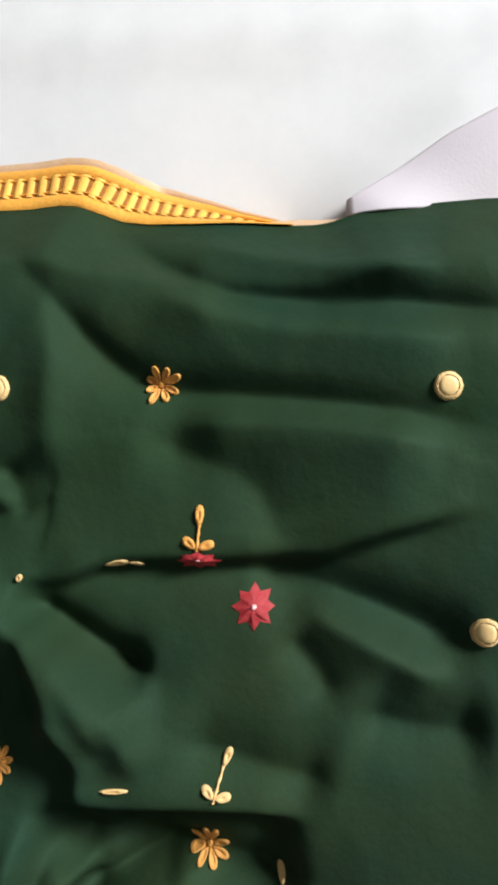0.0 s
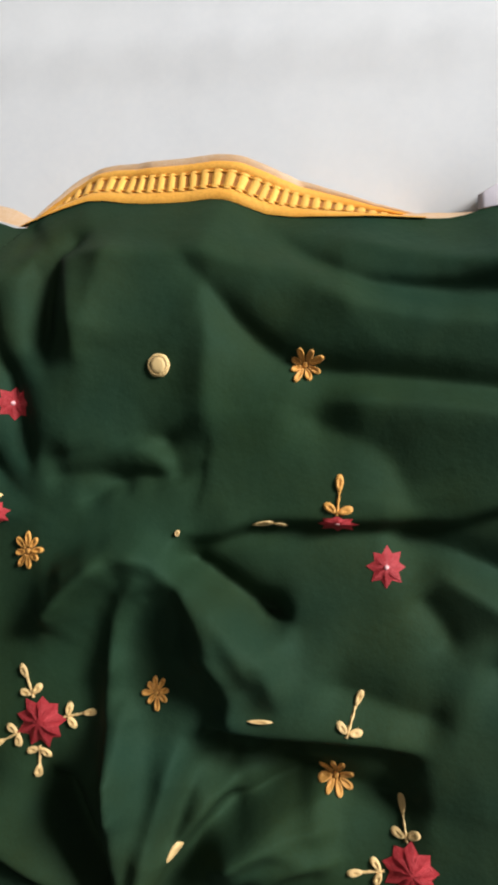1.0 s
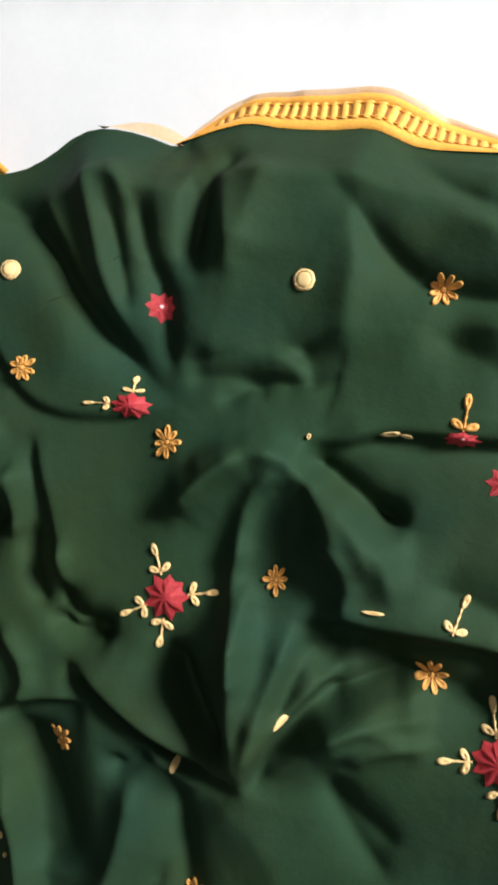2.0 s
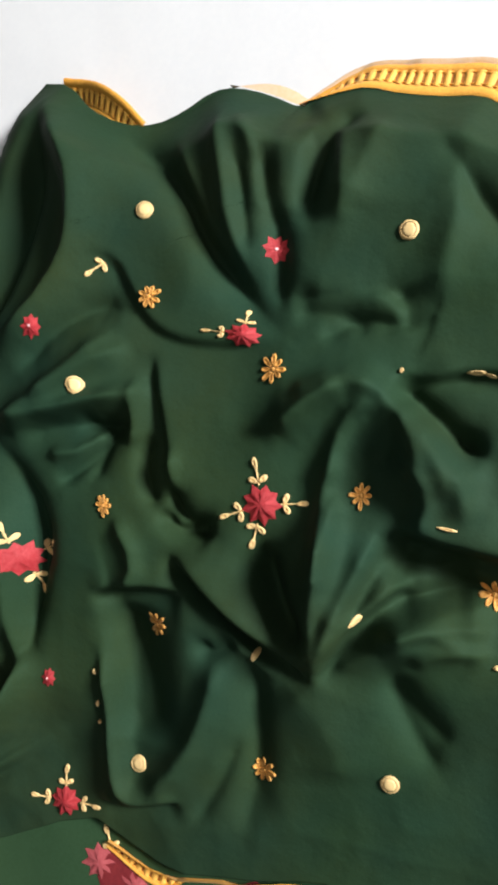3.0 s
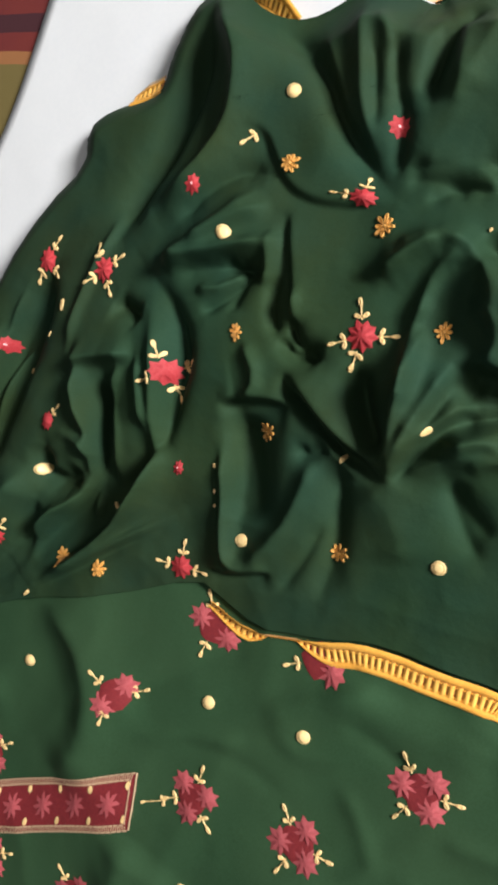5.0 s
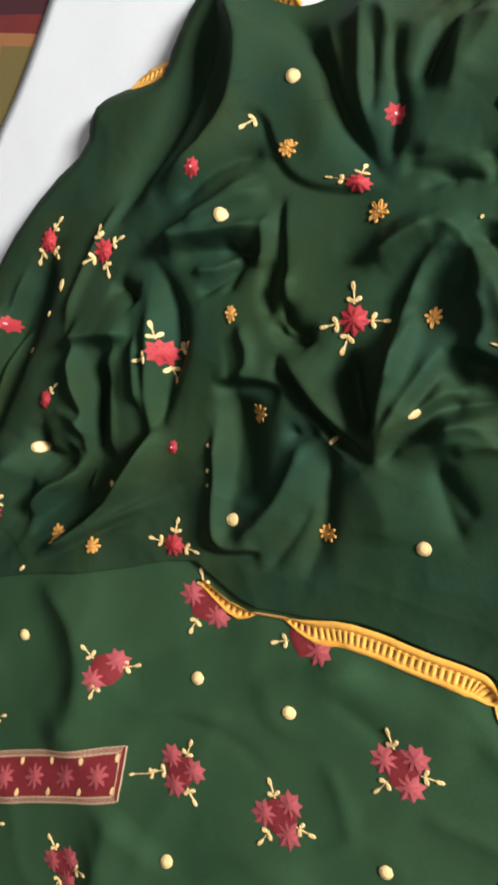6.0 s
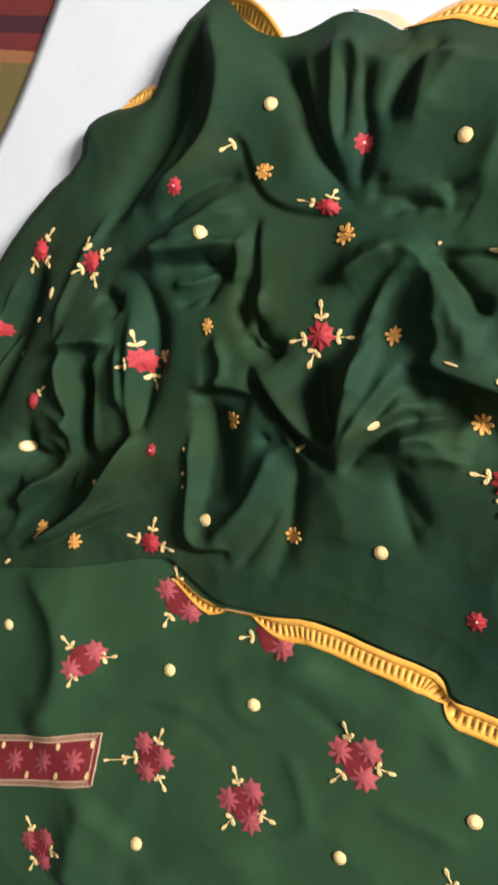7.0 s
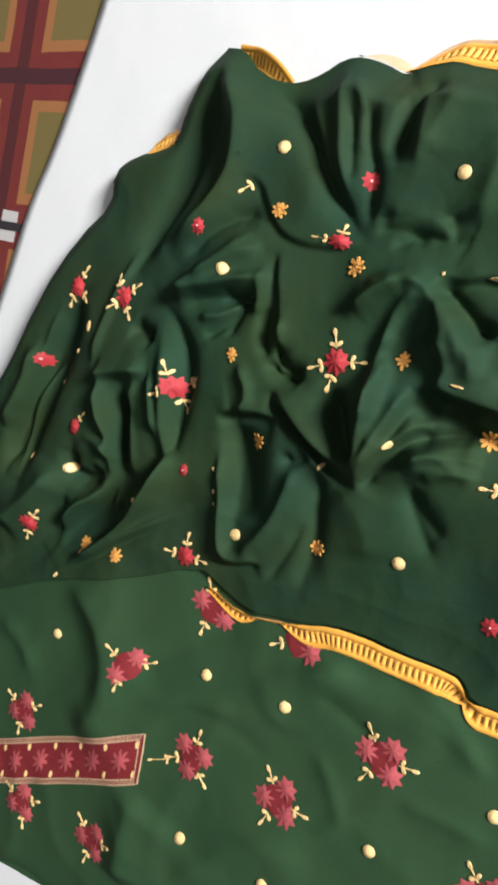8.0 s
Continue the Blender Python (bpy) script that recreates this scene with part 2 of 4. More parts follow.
fold(DUPATTA_FOLDS, 0.0040, 0.0080, 0.0070, (-0.2210, 0.0882), (-0.2022, 0.0658), (-0.1978, 0.0468), (-0.1867, 0.0255))
fold(DUPATTA_FOLDS, 0.0040, 0.0080, 0.0120, (-0.1652, -0.0068), (-0.1437, -0.0017), (-0.1196, -0.0010), (-0.1096, -0.0092), (-0.1047, -0.0206))
fold(DUPATTA_FOLDS, -0.0030, 0.0080, 0.0060, (-0.1652, -0.0167), (-0.1442, -0.0134), (-0.1300, -0.0139), (-0.1247, -0.0245))
fold(DUPATTA_FOLDS, -0.0090, 0.0140, 0.0100, (-0.3021, 0.0742), (-0.2738, 0.0624), (-0.2437, 0.0433), (-0.2203, 0.0151), (-0.1901, -0.0132), (-0.1670, -0.0273))
fold(DUPATTA_FOLDS, 0.0040, 0.0080, 0.0080, (-0.2319, 0.0895), (-0.2192, 0.0558), (-0.2061, 0.0211), (-0.1860, -0.0088))
fold(DUPATTA_FOLDS, 0.0110, 0.0250, 0.0100, (-0.3503, 0.0933), (-0.3080, 0.0494), (-0.2995, 0.0213), (-0.2994, -0.0050), (-0.3143, -0.0399), (-0.3457, -0.0720))
fold(DUPATTA_FOLDS, -0.0130, 0.0090, 0.0140, (-0.3410, 0.0703), (-0.3431, 0.0481), (-0.3426, 0.0176), (-0.3509, -0.0204), (-0.3660, -0.0595), (-0.3715, -0.0944))
tuck(DUPATTA_TUCKS, 0.0020, 0.0200, 0.0022, 0.0080, (-0.2916, 0.0009), (-0.2709, -0.0011), (-0.2575, -0.0189), (-0.2389, -0.0364), (-0.2160, -0.0408), (-0.1891, -0.0370), (-0.1672, -0.0299))
fold(DUPATTA_FOLDS, 0.0060, 0.0090, 0.0120, (-0.3213, -0.1060), (-0.2906, -0.0767), (-0.2718, -0.0554), (-0.2598, -0.0389))
fold(DUPATTA_FOLDS, -0.0050, 0.0090, 0.0090, (-0.3192, -0.0762), (-0.2999, -0.0469), (-0.2753, -0.0275), (-0.2569, -0.0290))
fold(DUPATTA_FOLDS, 0.0050, 0.0080, 0.0080, (-0.3221, -0.1096), (-0.2782, -0.0856), (-0.2459, -0.0731), (-0.2334, -0.0685))
fold(DUPATTA_FOLDS, -0.0050, 0.0100, 0.0100, (-0.3121, -0.1110), (-0.2844, -0.0980), (-0.2528, -0.0926), (-0.2319, -0.0906))
tuck(DUPATTA_TUCKS, 0.0030, 0.0180, 0.0040, 0.0070, (-0.2368, -0.0462), (-0.2278, -0.0712), (-0.2169, -0.0989), (-0.2031, -0.1292), (-0.1866, -0.1396))
tuck(DUPATTA_TUCKS, 0.0070, 0.0180, 0.0090, 0.0100, (-0.2061, -0.1517), (-0.1834, -0.1684), (-0.1549, -0.1855), (-0.1284, -0.1915), (-0.1147, -0.2006))
tuck(DUPATTA_TUCKS, 0.0070, 0.0140, 0.0080, 0.0120, (-0.1147, -0.2006), (-0.1089, -0.1778), (-0.1009, -0.1633), (-0.0877, -0.1456), (-0.0744, -0.1321))
fold(DUPATTA_FOLDS, 0.0090, 0.0120, 0.0090, (-0.1217, -0.1100), (-0.1235, -0.1363), (-0.1213, -0.1710), (-0.1165, -0.1948))
fold(DUPATTA_FOLDS, -0.0120, 0.0100, 0.0100, (-0.1571, -0.1328), (-0.1473, -0.1544), (-0.1373, -0.1710), (-0.1202, -0.1835))
fold(DUPATTA_FOLDS, 0.0060, 0.0070, 0.0070, (-0.0983, -0.1130), (-0.1032, -0.1348), (-0.1088, -0.1571), (-0.1143, -0.1854))
fold(DUPATTA_FOLDS, -0.0050, 0.0060, 0.0060, (-0.0918, -0.1175), (-0.0976, -0.1405), (-0.1052, -0.1628))
fold(DUPATTA_FOLDS, 0.0070, 0.0120, 0.0140, (-0.1646, -0.0867), (-0.1560, -0.0701), (-0.1400, -0.0553), (-0.1223, -0.0454), (-0.1080, -0.0476), (-0.0953, -0.0625), (-0.0843, -0.0827), (-0.0825, -0.1055))
fold(DUPATTA_FOLDS, 0.0040, 0.0060, 0.0060, (-0.1256, -0.0990), (-0.1284, -0.0753), (-0.1203, -0.0561), (-0.1091, -0.0550))
fold(DUPATTA_FOLDS, 0.0040, 0.0060, 0.0060, (-0.1603, -0.0771), (-0.1423, -0.0574), (-0.1282, -0.0440))
fold(DUPATTA_FOLDS, -0.0030, 0.0070, 0.0070, (-0.1034, -0.0520), (-0.1004, -0.0702), (-0.1047, -0.0851))
fold(DUPATTA_FOLDS, 0.0050, 0.0070, 0.0090, (-0.0920, -0.0521), (-0.0752, -0.0689), (-0.0649, -0.0839), (-0.0597, -0.1026))
fold(DUPATTA_FOLDS, 0.0060, 0.0070, 0.0030, (-0.2381, -0.2171), (-0.2262, -0.2529), (-0.2195, -0.2865), (-0.2102, -0.3011), (-0.1930, -0.2980))
fold(DUPATTA_FOLDS, -0.0170, 0.0200, 0.0090, (-0.2332, -0.1878), (-0.2200, -0.2158), (-0.2125, -0.2489), (-0.2104, -0.2679))
fold(DUPATTA_FOLDS, 0.0050, 0.0100, 0.0080, (-0.1681, -0.1949), (-0.1677, -0.2275), (-0.1774, -0.2666), (-0.1984, -0.2978))
fold(DUPATTA_FOLDS, -0.0050, 0.0060, 0.0060, (-0.1815, -0.1951), (-0.1729, -0.2039), (-0.1607, -0.1895))
fold(DUPATTA_FOLDS, -0.0060, 0.0100, 0.0080, (-0.1525, -0.1934), (-0.1428, -0.2286), (-0.1362, -0.2655), (-0.1381, -0.3013))
tuck(DUPATTA_TUCKS, 0.0050, 0.0120, 0.0070, 0.0070, (-0.2283, -0.3114), (-0.2078, -0.3098), (-0.1754, -0.2921))
fold(DUPATTA_FOLDS, -0.0100, 0.0080, 0.0140, (-0.3318, -0.1127), (-0.2978, -0.1376), (-0.2836, -0.1679), (-0.2862, -0.2043), (-0.2847, -0.2403), (-0.3150, -0.2922), (-0.3406, -0.3382), (-0.3783, -0.3912))
fold(DUPATTA_FOLDS, 0.0080, 0.0120, 0.0080, (-0.3205, -0.1398), (-0.3058, -0.1711), (-0.2985, -0.2089), (-0.2886, -0.2364), (-0.2867, -0.2673), (-0.3117, -0.3172))
fold(DUPATTA_FOLDS, 0.0096, 0.0060, 0.0070, (-0.2872, -0.2203), (-0.2844, -0.2558), (-0.3014, -0.2983), (-0.3311, -0.3432), (-0.3783, -0.3912))
fold(DUPATTA_FOLDS, -0.0192, 0.0120, 0.0090, (-0.3532, -0.1961), (-0.3450, -0.2363), (-0.3374, -0.2784), (-0.3321, -0.3110))
fold(DUPATTA_FOLDS, 0.0112, 0.0060, 0.0060, (-0.3750, -0.1882), (-0.3667, -0.2224), (-0.3463, -0.2530), (-0.3414, -0.2855), (-0.3320, -0.3227))
fold(DUPATTA_FOLDS, 0.0080, 0.0120, 0.0050, (-0.3824, -0.1980), (-0.3532, -0.1856), (-0.3235, -0.1755))
fold(DUPATTA_FOLDS, -0.0090, 0.0080, 0.0080, (-0.3581, -0.1426), (-0.3455, -0.1455), (-0.3285, -0.1486))
fold(DUPATTA_FOLDS, -0.0200, 0.0140, 0.0120, (-0.4291, -0.1318), (-0.4399, -0.1713), (-0.4443, -0.2250), (-0.4615, -0.2914), (-0.4565, -0.3320))
fold(DUPATTA_FOLDS, 0.0096, 0.0050, 0.0050, (-0.4367, -0.1818), (-0.4539, -0.2341), (-0.4638, -0.2861), (-0.4584, -0.3267))
fold(DUPATTA_FOLDS, -0.0144, 0.0070, 0.0070, (-0.4435, -0.1673), (-0.4579, -0.2182), (-0.4724, -0.2770), (-0.4768, -0.3279))
fold(DUPATTA_FOLDS, 0.0080, 0.0120, 0.0120, (-0.4690, -0.1879), (-0.4706, -0.2412), (-0.4896, -0.2894))
fold(DUPATTA_FOLDS, -0.0144, 0.0080, 0.0080, (-0.3938, -0.2714), (-0.3921, -0.2944), (-0.3740, -0.2994), (-0.3537, -0.2814))
fold(DUPATTA_FOLDS, 0.0096, 0.0060, 0.0060, (-0.3767, -0.2563), (-0.3449, -0.2578), (-0.3430, -0.2859), (-0.3515, -0.3061), (-0.3750, -0.3270), (-0.3965, -0.3697))
fold(DUPATTA_FOLDS, -0.0144, 0.0070, 0.0070, (-0.3456, -0.2529), (-0.3398, -0.2851), (-0.3496, -0.3188), (-0.3746, -0.3537), (-0.3869, -0.3773))
fold(DUPATTA_FOLDS, -0.0160, 0.0100, 0.0090, (-0.3935, -0.3183), (-0.3991, -0.3648), (-0.4224, -0.4040), (-0.4617, -0.4389))
fold(DUPATTA_FOLDS, 0.0112, 0.0180, 0.0200, (-0.4077, -0.2941), (-0.4152, -0.3258), (-0.4671, -0.3873))
fold(DUPATTA_FOLDS, 0.0030, 0.0250, 0.0250, (-0.1305, -0.2034), (-0.1022, -0.2232), (-0.0902, -0.2517))
fold(DUPATTA_FOLDS, 0.0030, 0.0060, 0.0060, (-0.1127, -0.1947), (-0.0891, -0.1766), (-0.0681, -0.1649), (-0.0527, -0.1612))
fold(DUPATTA_FOLDS, -0.0030, 0.0080, 0.0080, (-0.0815, -0.1816), (-0.0639, -0.1979), (-0.0424, -0.2103))
fold(DUPATTA_FOLDS, -0.0050, 0.0100, 0.0100, (-0.0873, -0.1514), (-0.0723, -0.1413), (-0.0460, -0.1384))
fold(DUPATTA_FOLDS, 0.0030, 0.0080, 0.0080, (-0.0946, -0.1690), (-0.0706, -0.1525), (-0.0431, -0.1624))
fold(DUPATTA_FOLDS, 0.0040, 0.0050, 0.0050, (-0.2415, -0.0625), (-0.2390, -0.0850), (-0.2388, -0.1023))
fold(DUPATTA_FOLDS, -0.0050, 0.0050, 0.0050, (-0.2282, -0.0899), (-0.2309, -0.1086), (-0.2181, -0.1328))
fold(DUPATTA_FOLDS, 0.0040, 0.0050, 0.0050, (-0.2115, -0.0955), (-0.2116, -0.1216), (-0.2054, -0.1330), (-0.1923, -0.1369))
fold(DUPATTA_FOLDS, -0.0050, 0.0050, 0.0040, (-0.2163, -0.1322), (-0.2012, -0.1420), (-0.1826, -0.1373))
fold(DUPATTA_FOLDS, -0.0040, 0.0060, 0.0060, (-0.2512, -0.0869), (-0.2539, -0.1053), (-0.2582, -0.1265))
fold(DUPATTA_FOLDS, 0.0040, 0.0050, 0.0090, (-0.3339, -0.1036), (-0.2888, -0.0926), (-0.2557, -0.0773), (-0.2361, -0.0729))
fold(DUPATTA_FOLDS, 0.0040, 0.0070, 0.0090, (-0.3017, -0.0890), (-0.2716, -0.0633), (-0.2480, -0.0460))
fold(DUPATTA_FOLDS, 0.0050, 0.0050, 0.0060, (-0.1225, -0.0988), (-0.1216, -0.1164), (-0.1203, -0.1336), (-0.1192, -0.1507))
fold(DUPATTA_FOLDS, -0.0070, 0.0080, 0.0080, (-0.2117, -0.1159), (-0.2026, -0.1328), (-0.1800, -0.1370))
fold(DUPATTA_FOLDS, 0.0040, 0.0080, 0.0080, (-0.0868, -0.1658), (-0.0606, -0.1513), (-0.0344, -0.1479))
fold(DUPATTA_FOLDS, 0.0060, 0.0120, 0.0120, (-0.1065, -0.0489), (-0.0908, -0.0580), (-0.0775, -0.0749), (-0.0686, -0.0933))
fold(DUPATTA_FOLDS, -0.0060, 0.0100, 0.0100, (-0.0845, -0.1113), (-0.0830, -0.1310), (-0.0857, -0.1385))
fold(DUPATTA_FOLDS, 0.0030, 0.0100, 0.0120, (-0.1026, 0.0750), (-0.0941, 0.0489), (-0.0948, 0.0243), (-0.0947, -0.0033))
fold(DUPATTA_FOLDS, -0.0040, 0.0080, 0.0120, (-0.1143, 0.0049), (-0.1086, -0.0033), (-0.1045, -0.0174))
fold(KURTA_FOLDS, 0.0040, 0.0120, 0.0120, (-0.4496, -0.4876), (-0.4067, -0.4976), (-0.3822, -0.5248))
fold(KURTA_FOLDS, 0.0020, 0.0120, 0.0080, (-0.1446, -0.4075), (-0.1032, -0.4158), (-0.0564, -0.3696))
fold(KURTA_FOLDS, -0.0020, 0.0080, 0.0080, (-0.1126, -0.3311), (-0.0672, -0.3405), (-0.0163, -0.3252))
fold(KURTA_FOLDS, 0.0015, 0.0080, 0.0080, (-0.0356, -0.3462), (-0.0001, -0.3436), (0.0389, -0.3583))
fold(KURTA_FOLDS, -0.0015, 0.0080, 0.0080, (-0.2189, -0.4574), (-0.1632, -0.4423), (-0.1136, -0.4511))
tuck(DUPATTA_TUCKS, 0.0030, 0.0100, 0.0080, 0.0120, (-0.2486, -0.1892), (-0.2239, -0.1776), (-0.1919, -0.1728))
fold(DUPATTA_FOLDS, 0.0040, 0.0040, 0.0050, (-0.3769, -0.0772), (-0.3767, -0.0990), (-0.3857, -0.1272), (-0.3909, -0.1658), (-0.3897, -0.1921))
fold(DUPATTA_FOLDS, 0.0050, 0.0040, 0.0040, (-0.4502, -0.1489), (-0.4588, -0.1852), (-0.4626, -0.2268), (-0.4761, -0.2724))
fold(DUPATTA_FOLDS, 0.0040, 0.0040, 0.0040, (-0.3346, -0.1806), (-0.3398, -0.2126), (-0.3235, -0.2447), (-0.3265, -0.2801))
fold(DUPATTA_FOLDS, 0.0050, 0.0040, 0.0040, (-0.3210, -0.1732), (-0.3124, -0.2035), (-0.3006, -0.2278))
fold(DUPATTA_FOLDS, 0.0050, 0.0050, 0.0040, (-0.2591, -0.2786), (-0.2900, -0.3079), (-0.3206, -0.3387), (-0.3714, -0.3912), (-0.4548, -0.4589))
fold(DUPATTA_FOLDS, -0.0050, 0.0050, 0.0050, (-0.2721, -0.3010), (-0.3026, -0.3257), (-0.3459, -0.3694), (-0.4113, -0.4271), (-0.4553, -0.4571))
fold(DUPATTA_FOLDS, 0.0040, 0.0040, 0.0050, (-0.2895, -0.1166), (-0.2632, -0.1093), (-0.2546, -0.0911))
fold(DUPATTA_FOLDS, -0.0040, 0.0050, 0.0040, (-0.2789, -0.1327), (-0.2644, -0.1182), (-0.2544, -0.1010))
fold(DUPATTA_FOLDS, 0.0040, 0.0050, 0.0050, (-0.2404, -0.1402), (-0.2200, -0.1619), (-0.2277, -0.1834))
fold(DUPATTA_FOLDS, -0.0040, 0.0040, 0.0040, (-0.2720, -0.0908), (-0.2594, -0.0974), (-0.2526, -0.0889))
fold(DUPATTA_FOLDS, 0.0040, 0.0040, 0.0050, (-0.1798, -0.1756), (-0.1501, -0.1970), (-0.1305, -0.2034))
fold(DUPATTA_FOLDS, -0.0050, 0.0040, 0.0050, (-0.2034, -0.1560), (-0.1682, -0.1807), (-0.1437, -0.1948))
fold(DUPATTA_FOLDS, 0.0030, 0.0050, 0.0050, (-0.0976, -0.0761), (-0.0778, -0.0906), (-0.0814, -0.1141))
fold(DUPATTA_FOLDS, -0.0040, 0.0050, 0.0060, (-0.0929, -0.1205), (-0.0822, -0.1312), (-0.0506, -0.1179))
fold(DUPATTA_FOLDS, 0.0030, 0.0050, 0.0060, (-0.1568, -0.0576), (-0.1341, -0.0427), (-0.1090, -0.0441))
fold(DUPATTA_FOLDS, 0.0040, 0.0050, 0.0040, (-0.1276, -0.0764), (-0.1293, -0.1060), (-0.1209, -0.1373), (-0.1177, -0.1699))
fold(DUPATTA_FOLDS, -0.0030, 0.0050, 0.0050, (-0.1224, -0.1081), (-0.1190, -0.1448), (-0.1158, -0.1778))
fold(DUPATTA_FOLDS, 0.0040, 0.0050, 0.0060, (-0.0914, -0.1734), (-0.0707, -0.1521), (-0.0540, -0.1420), (-0.0337, -0.1344))
fold(DUPATTA_FOLDS, -0.0040, 0.0050, 0.0050, (-0.0902, -0.1565), (-0.0691, -0.1401), (-0.0358, -0.1290))
fold(DUPATTA_FOLDS, 0.0030, 0.0040, 0.0050, (-0.0731, -0.1746), (-0.0547, -0.1624), (-0.0342, -0.1589))
fold(DUPATTA_FOLDS, -0.0030, 0.0080, 0.0080, (-0.0806, -0.1824), (-0.0653, -0.2079), (-0.0438, -0.2291))
fold(DUPATTA_FOLDS, -0.0030, 0.0050, 0.0050, (-0.1672, -0.3055), (-0.1557, -0.2739), (-0.1492, -0.2404))
fold(DUPATTA_FOLDS, 0.0030, 0.0050, 0.0050, (-0.2494, 0.0659), (-0.2276, 0.0336), (-0.2055, 0.0078))
fold(DUPATTA_FOLDS, -0.0030, 0.0040, 0.0050, (-0.2149, 0.0656), (-0.2024, 0.0359), (-0.1934, 0.0081))
fold(DUPATTA_FOLDS, -0.0040, 0.0080, 0.0080, (-0.1738, 0.0813), (-0.1694, 0.0510), (-0.1630, 0.0251))
fold(DUPATTA_FOLDS, 0.0030, 0.0080, 0.0080, (-0.1627, 0.0881), (-0.1514, 0.0514), (-0.1481, 0.0271))
fold(DUPATTA_FOLDS, -0.0030, 0.0060, 0.0060, (-0.1707, -0.0093), (-0.1363, -0.0011), (-0.1062, 0.0040))
fold(DUPATTA_FOLDS, -0.0030, 0.0050, 0.0050, (-0.1481, -0.0283), (-0.1296, -0.0137), (-0.1077, -0.0137))
fold(KURTA_FOLDS, 0.0130, 0.0550, 0.0240, (-0.3724, -0.4019), (-0.3200, -0.4220), (-0.2951, -0.4565), (-0.2853, -0.4999), (-0.3114, -0.5540))
fold(KURTA_FOLDS, 0.0130, 0.0550, 0.0260, (-0.2210, -0.5514), (-0.2245, -0.5859), (-0.2164, -0.6575))
tuck(KURTA_TUCKS, 0.0012, 0.0160, 0.0016, 0.0080, (-0.2831, -0.4546), (-0.2249, -0.3993), (-0.1753, -0.3447))
fold(KURTA_FOLDS, 0.0030, 0.0180, 0.0240, (-0.3080, -0.5117), (-0.2762, -0.4447), (-0.2270, -0.3942), (-0.1757, -0.3452))
fold(KURTA_FOLDS, -0.0060, 0.0160, 0.0240, (-0.2744, -0.4498), (-0.2256, -0.3994), (-0.1796, -0.3518))
fold(KURTA_FOLDS, 0.0050, 0.0300, 0.0200, (-0.1657, -0.6133), (-0.1136, -0.5319), (-0.0470, -0.5090))
fold(KURTA_FOLDS, 0.0050, 0.0400, 0.0300, (-0.1211, -0.3606), (-0.0603, -0.3554), (0.0127, -0.3558))
fold(KURTA_FOLDS, 0.0040, 0.0140, 0.0140, (-0.1495, -0.4107), (-0.0987, -0.3562), (-0.0680, -0.3350))
fold(KURTA_FOLDS, 0.0025, 0.0060, 0.0100, (-0.1587, -0.4024), (-0.1096, -0.3582), (-0.0661, -0.3283))
fold(KURTA_FOLDS, -0.0025, 0.0080, 0.0080, (-0.0944, -0.3733), (-0.0647, -0.3753), (-0.0409, -0.3860))
fold(KURTA_FOLDS, 0.0025, 0.0060, 0.0090, (-0.2519, -0.4736), (-0.1994, -0.4437), (-0.1509, -0.4241))
fold(KURTA_FOLDS, 0.0025, 0.0070, 0.0090, (-0.0103, -0.4169), (0.0232, -0.4080), (0.0608, -0.4062))
fold(KURTA_FOLDS, 0.0025, 0.0060, 0.0080, (-0.1273, -0.5318), (-0.0696, -0.5012), (-0.0304, -0.4418))
fold(KURTA_FOLDS, 0.0025, 0.0060, 0.0080, (-0.0809, -0.4181), (-0.0567, -0.4384), (-0.0415, -0.4652))
fold(KURTA_FOLDS, 0.0022, 0.0060, 0.0080, (-0.0146, -0.3286), (0.0153, -0.3394), (0.0417, -0.3661))
LEFT_LINE, TOP_LINE, BOTTOM_LINE = smooth_line(LEFT_EDGE, 1), smooth_line(TOP_EDGE, 1), smooth_line(BOTTOM_EDGE, 1)
KURTA_LINE = smooth_line(KURTA_LEFT, 2)


FULLNESS = 1.8


def folded(x, y, folds):
    z = np.zeros(x.shape)
    for height, wl, wr, pts in folds:
        lo, hi = np.min(pts, 0) - 0.12, np.max(pts, 0) + 0.12
        near = (x > lo[0]) & (x < hi[0]) & (y > lo[1]) & (y < hi[1])
        d, side, along = polyline(x[near], y[near], pts)
        taper = np.clip(np.minimum(along, 1 - along) / 0.22, 0, 1)
        taper = 0.15 + 0.85 * taper * taper * (3 - 2 * taper)
        wide = 0.88 * np.where(side > 0, wl, wr)
        shape = np.exp(-((d / wide) ** 1.35))
        z[near] += FULLNESS * height * taper * shape
    return z


def tucked(x, y, tucks):
    z = np.zeros(x.shape)
    for up, wide_up, down, wide_down, pts in tucks:
        lo, hi = np.min(pts, 0) - 0.12, np.max(pts, 0) + 0.12
        near = (x > lo[0]) & (x < hi[0]) & (y > lo[1]) & (y < hi[1])
        d, side, along = polyline(x[near], y[near], pts)
        taper = np.clip(np.minimum(along, 1 - along) / 0.2, 0, 1)
        taper = taper * taper * (3 - 2 * taper)
        over = 0.5 + 0.5 * np.tanh(side * d / 0.0016)
        shape = over * up * np.exp(-((d / wide_up) ** 1.3)) - (1 - over) * down * np.exp(-((d / wide_down) ** 1.3))
        z[near] += 1.3 * taper * shape
    return z


def ripple(x, y, size, seed):
    """Slow unevenness, about -1 to 1."""
    a = np.sin(x / size + 1.7 * np.sin(y / size * 0.8 + seed)) + np.sin(y / size * 1.3 - 1.3 * np.sin(x / size * 0.7 + 2 * seed))
    return a / 2


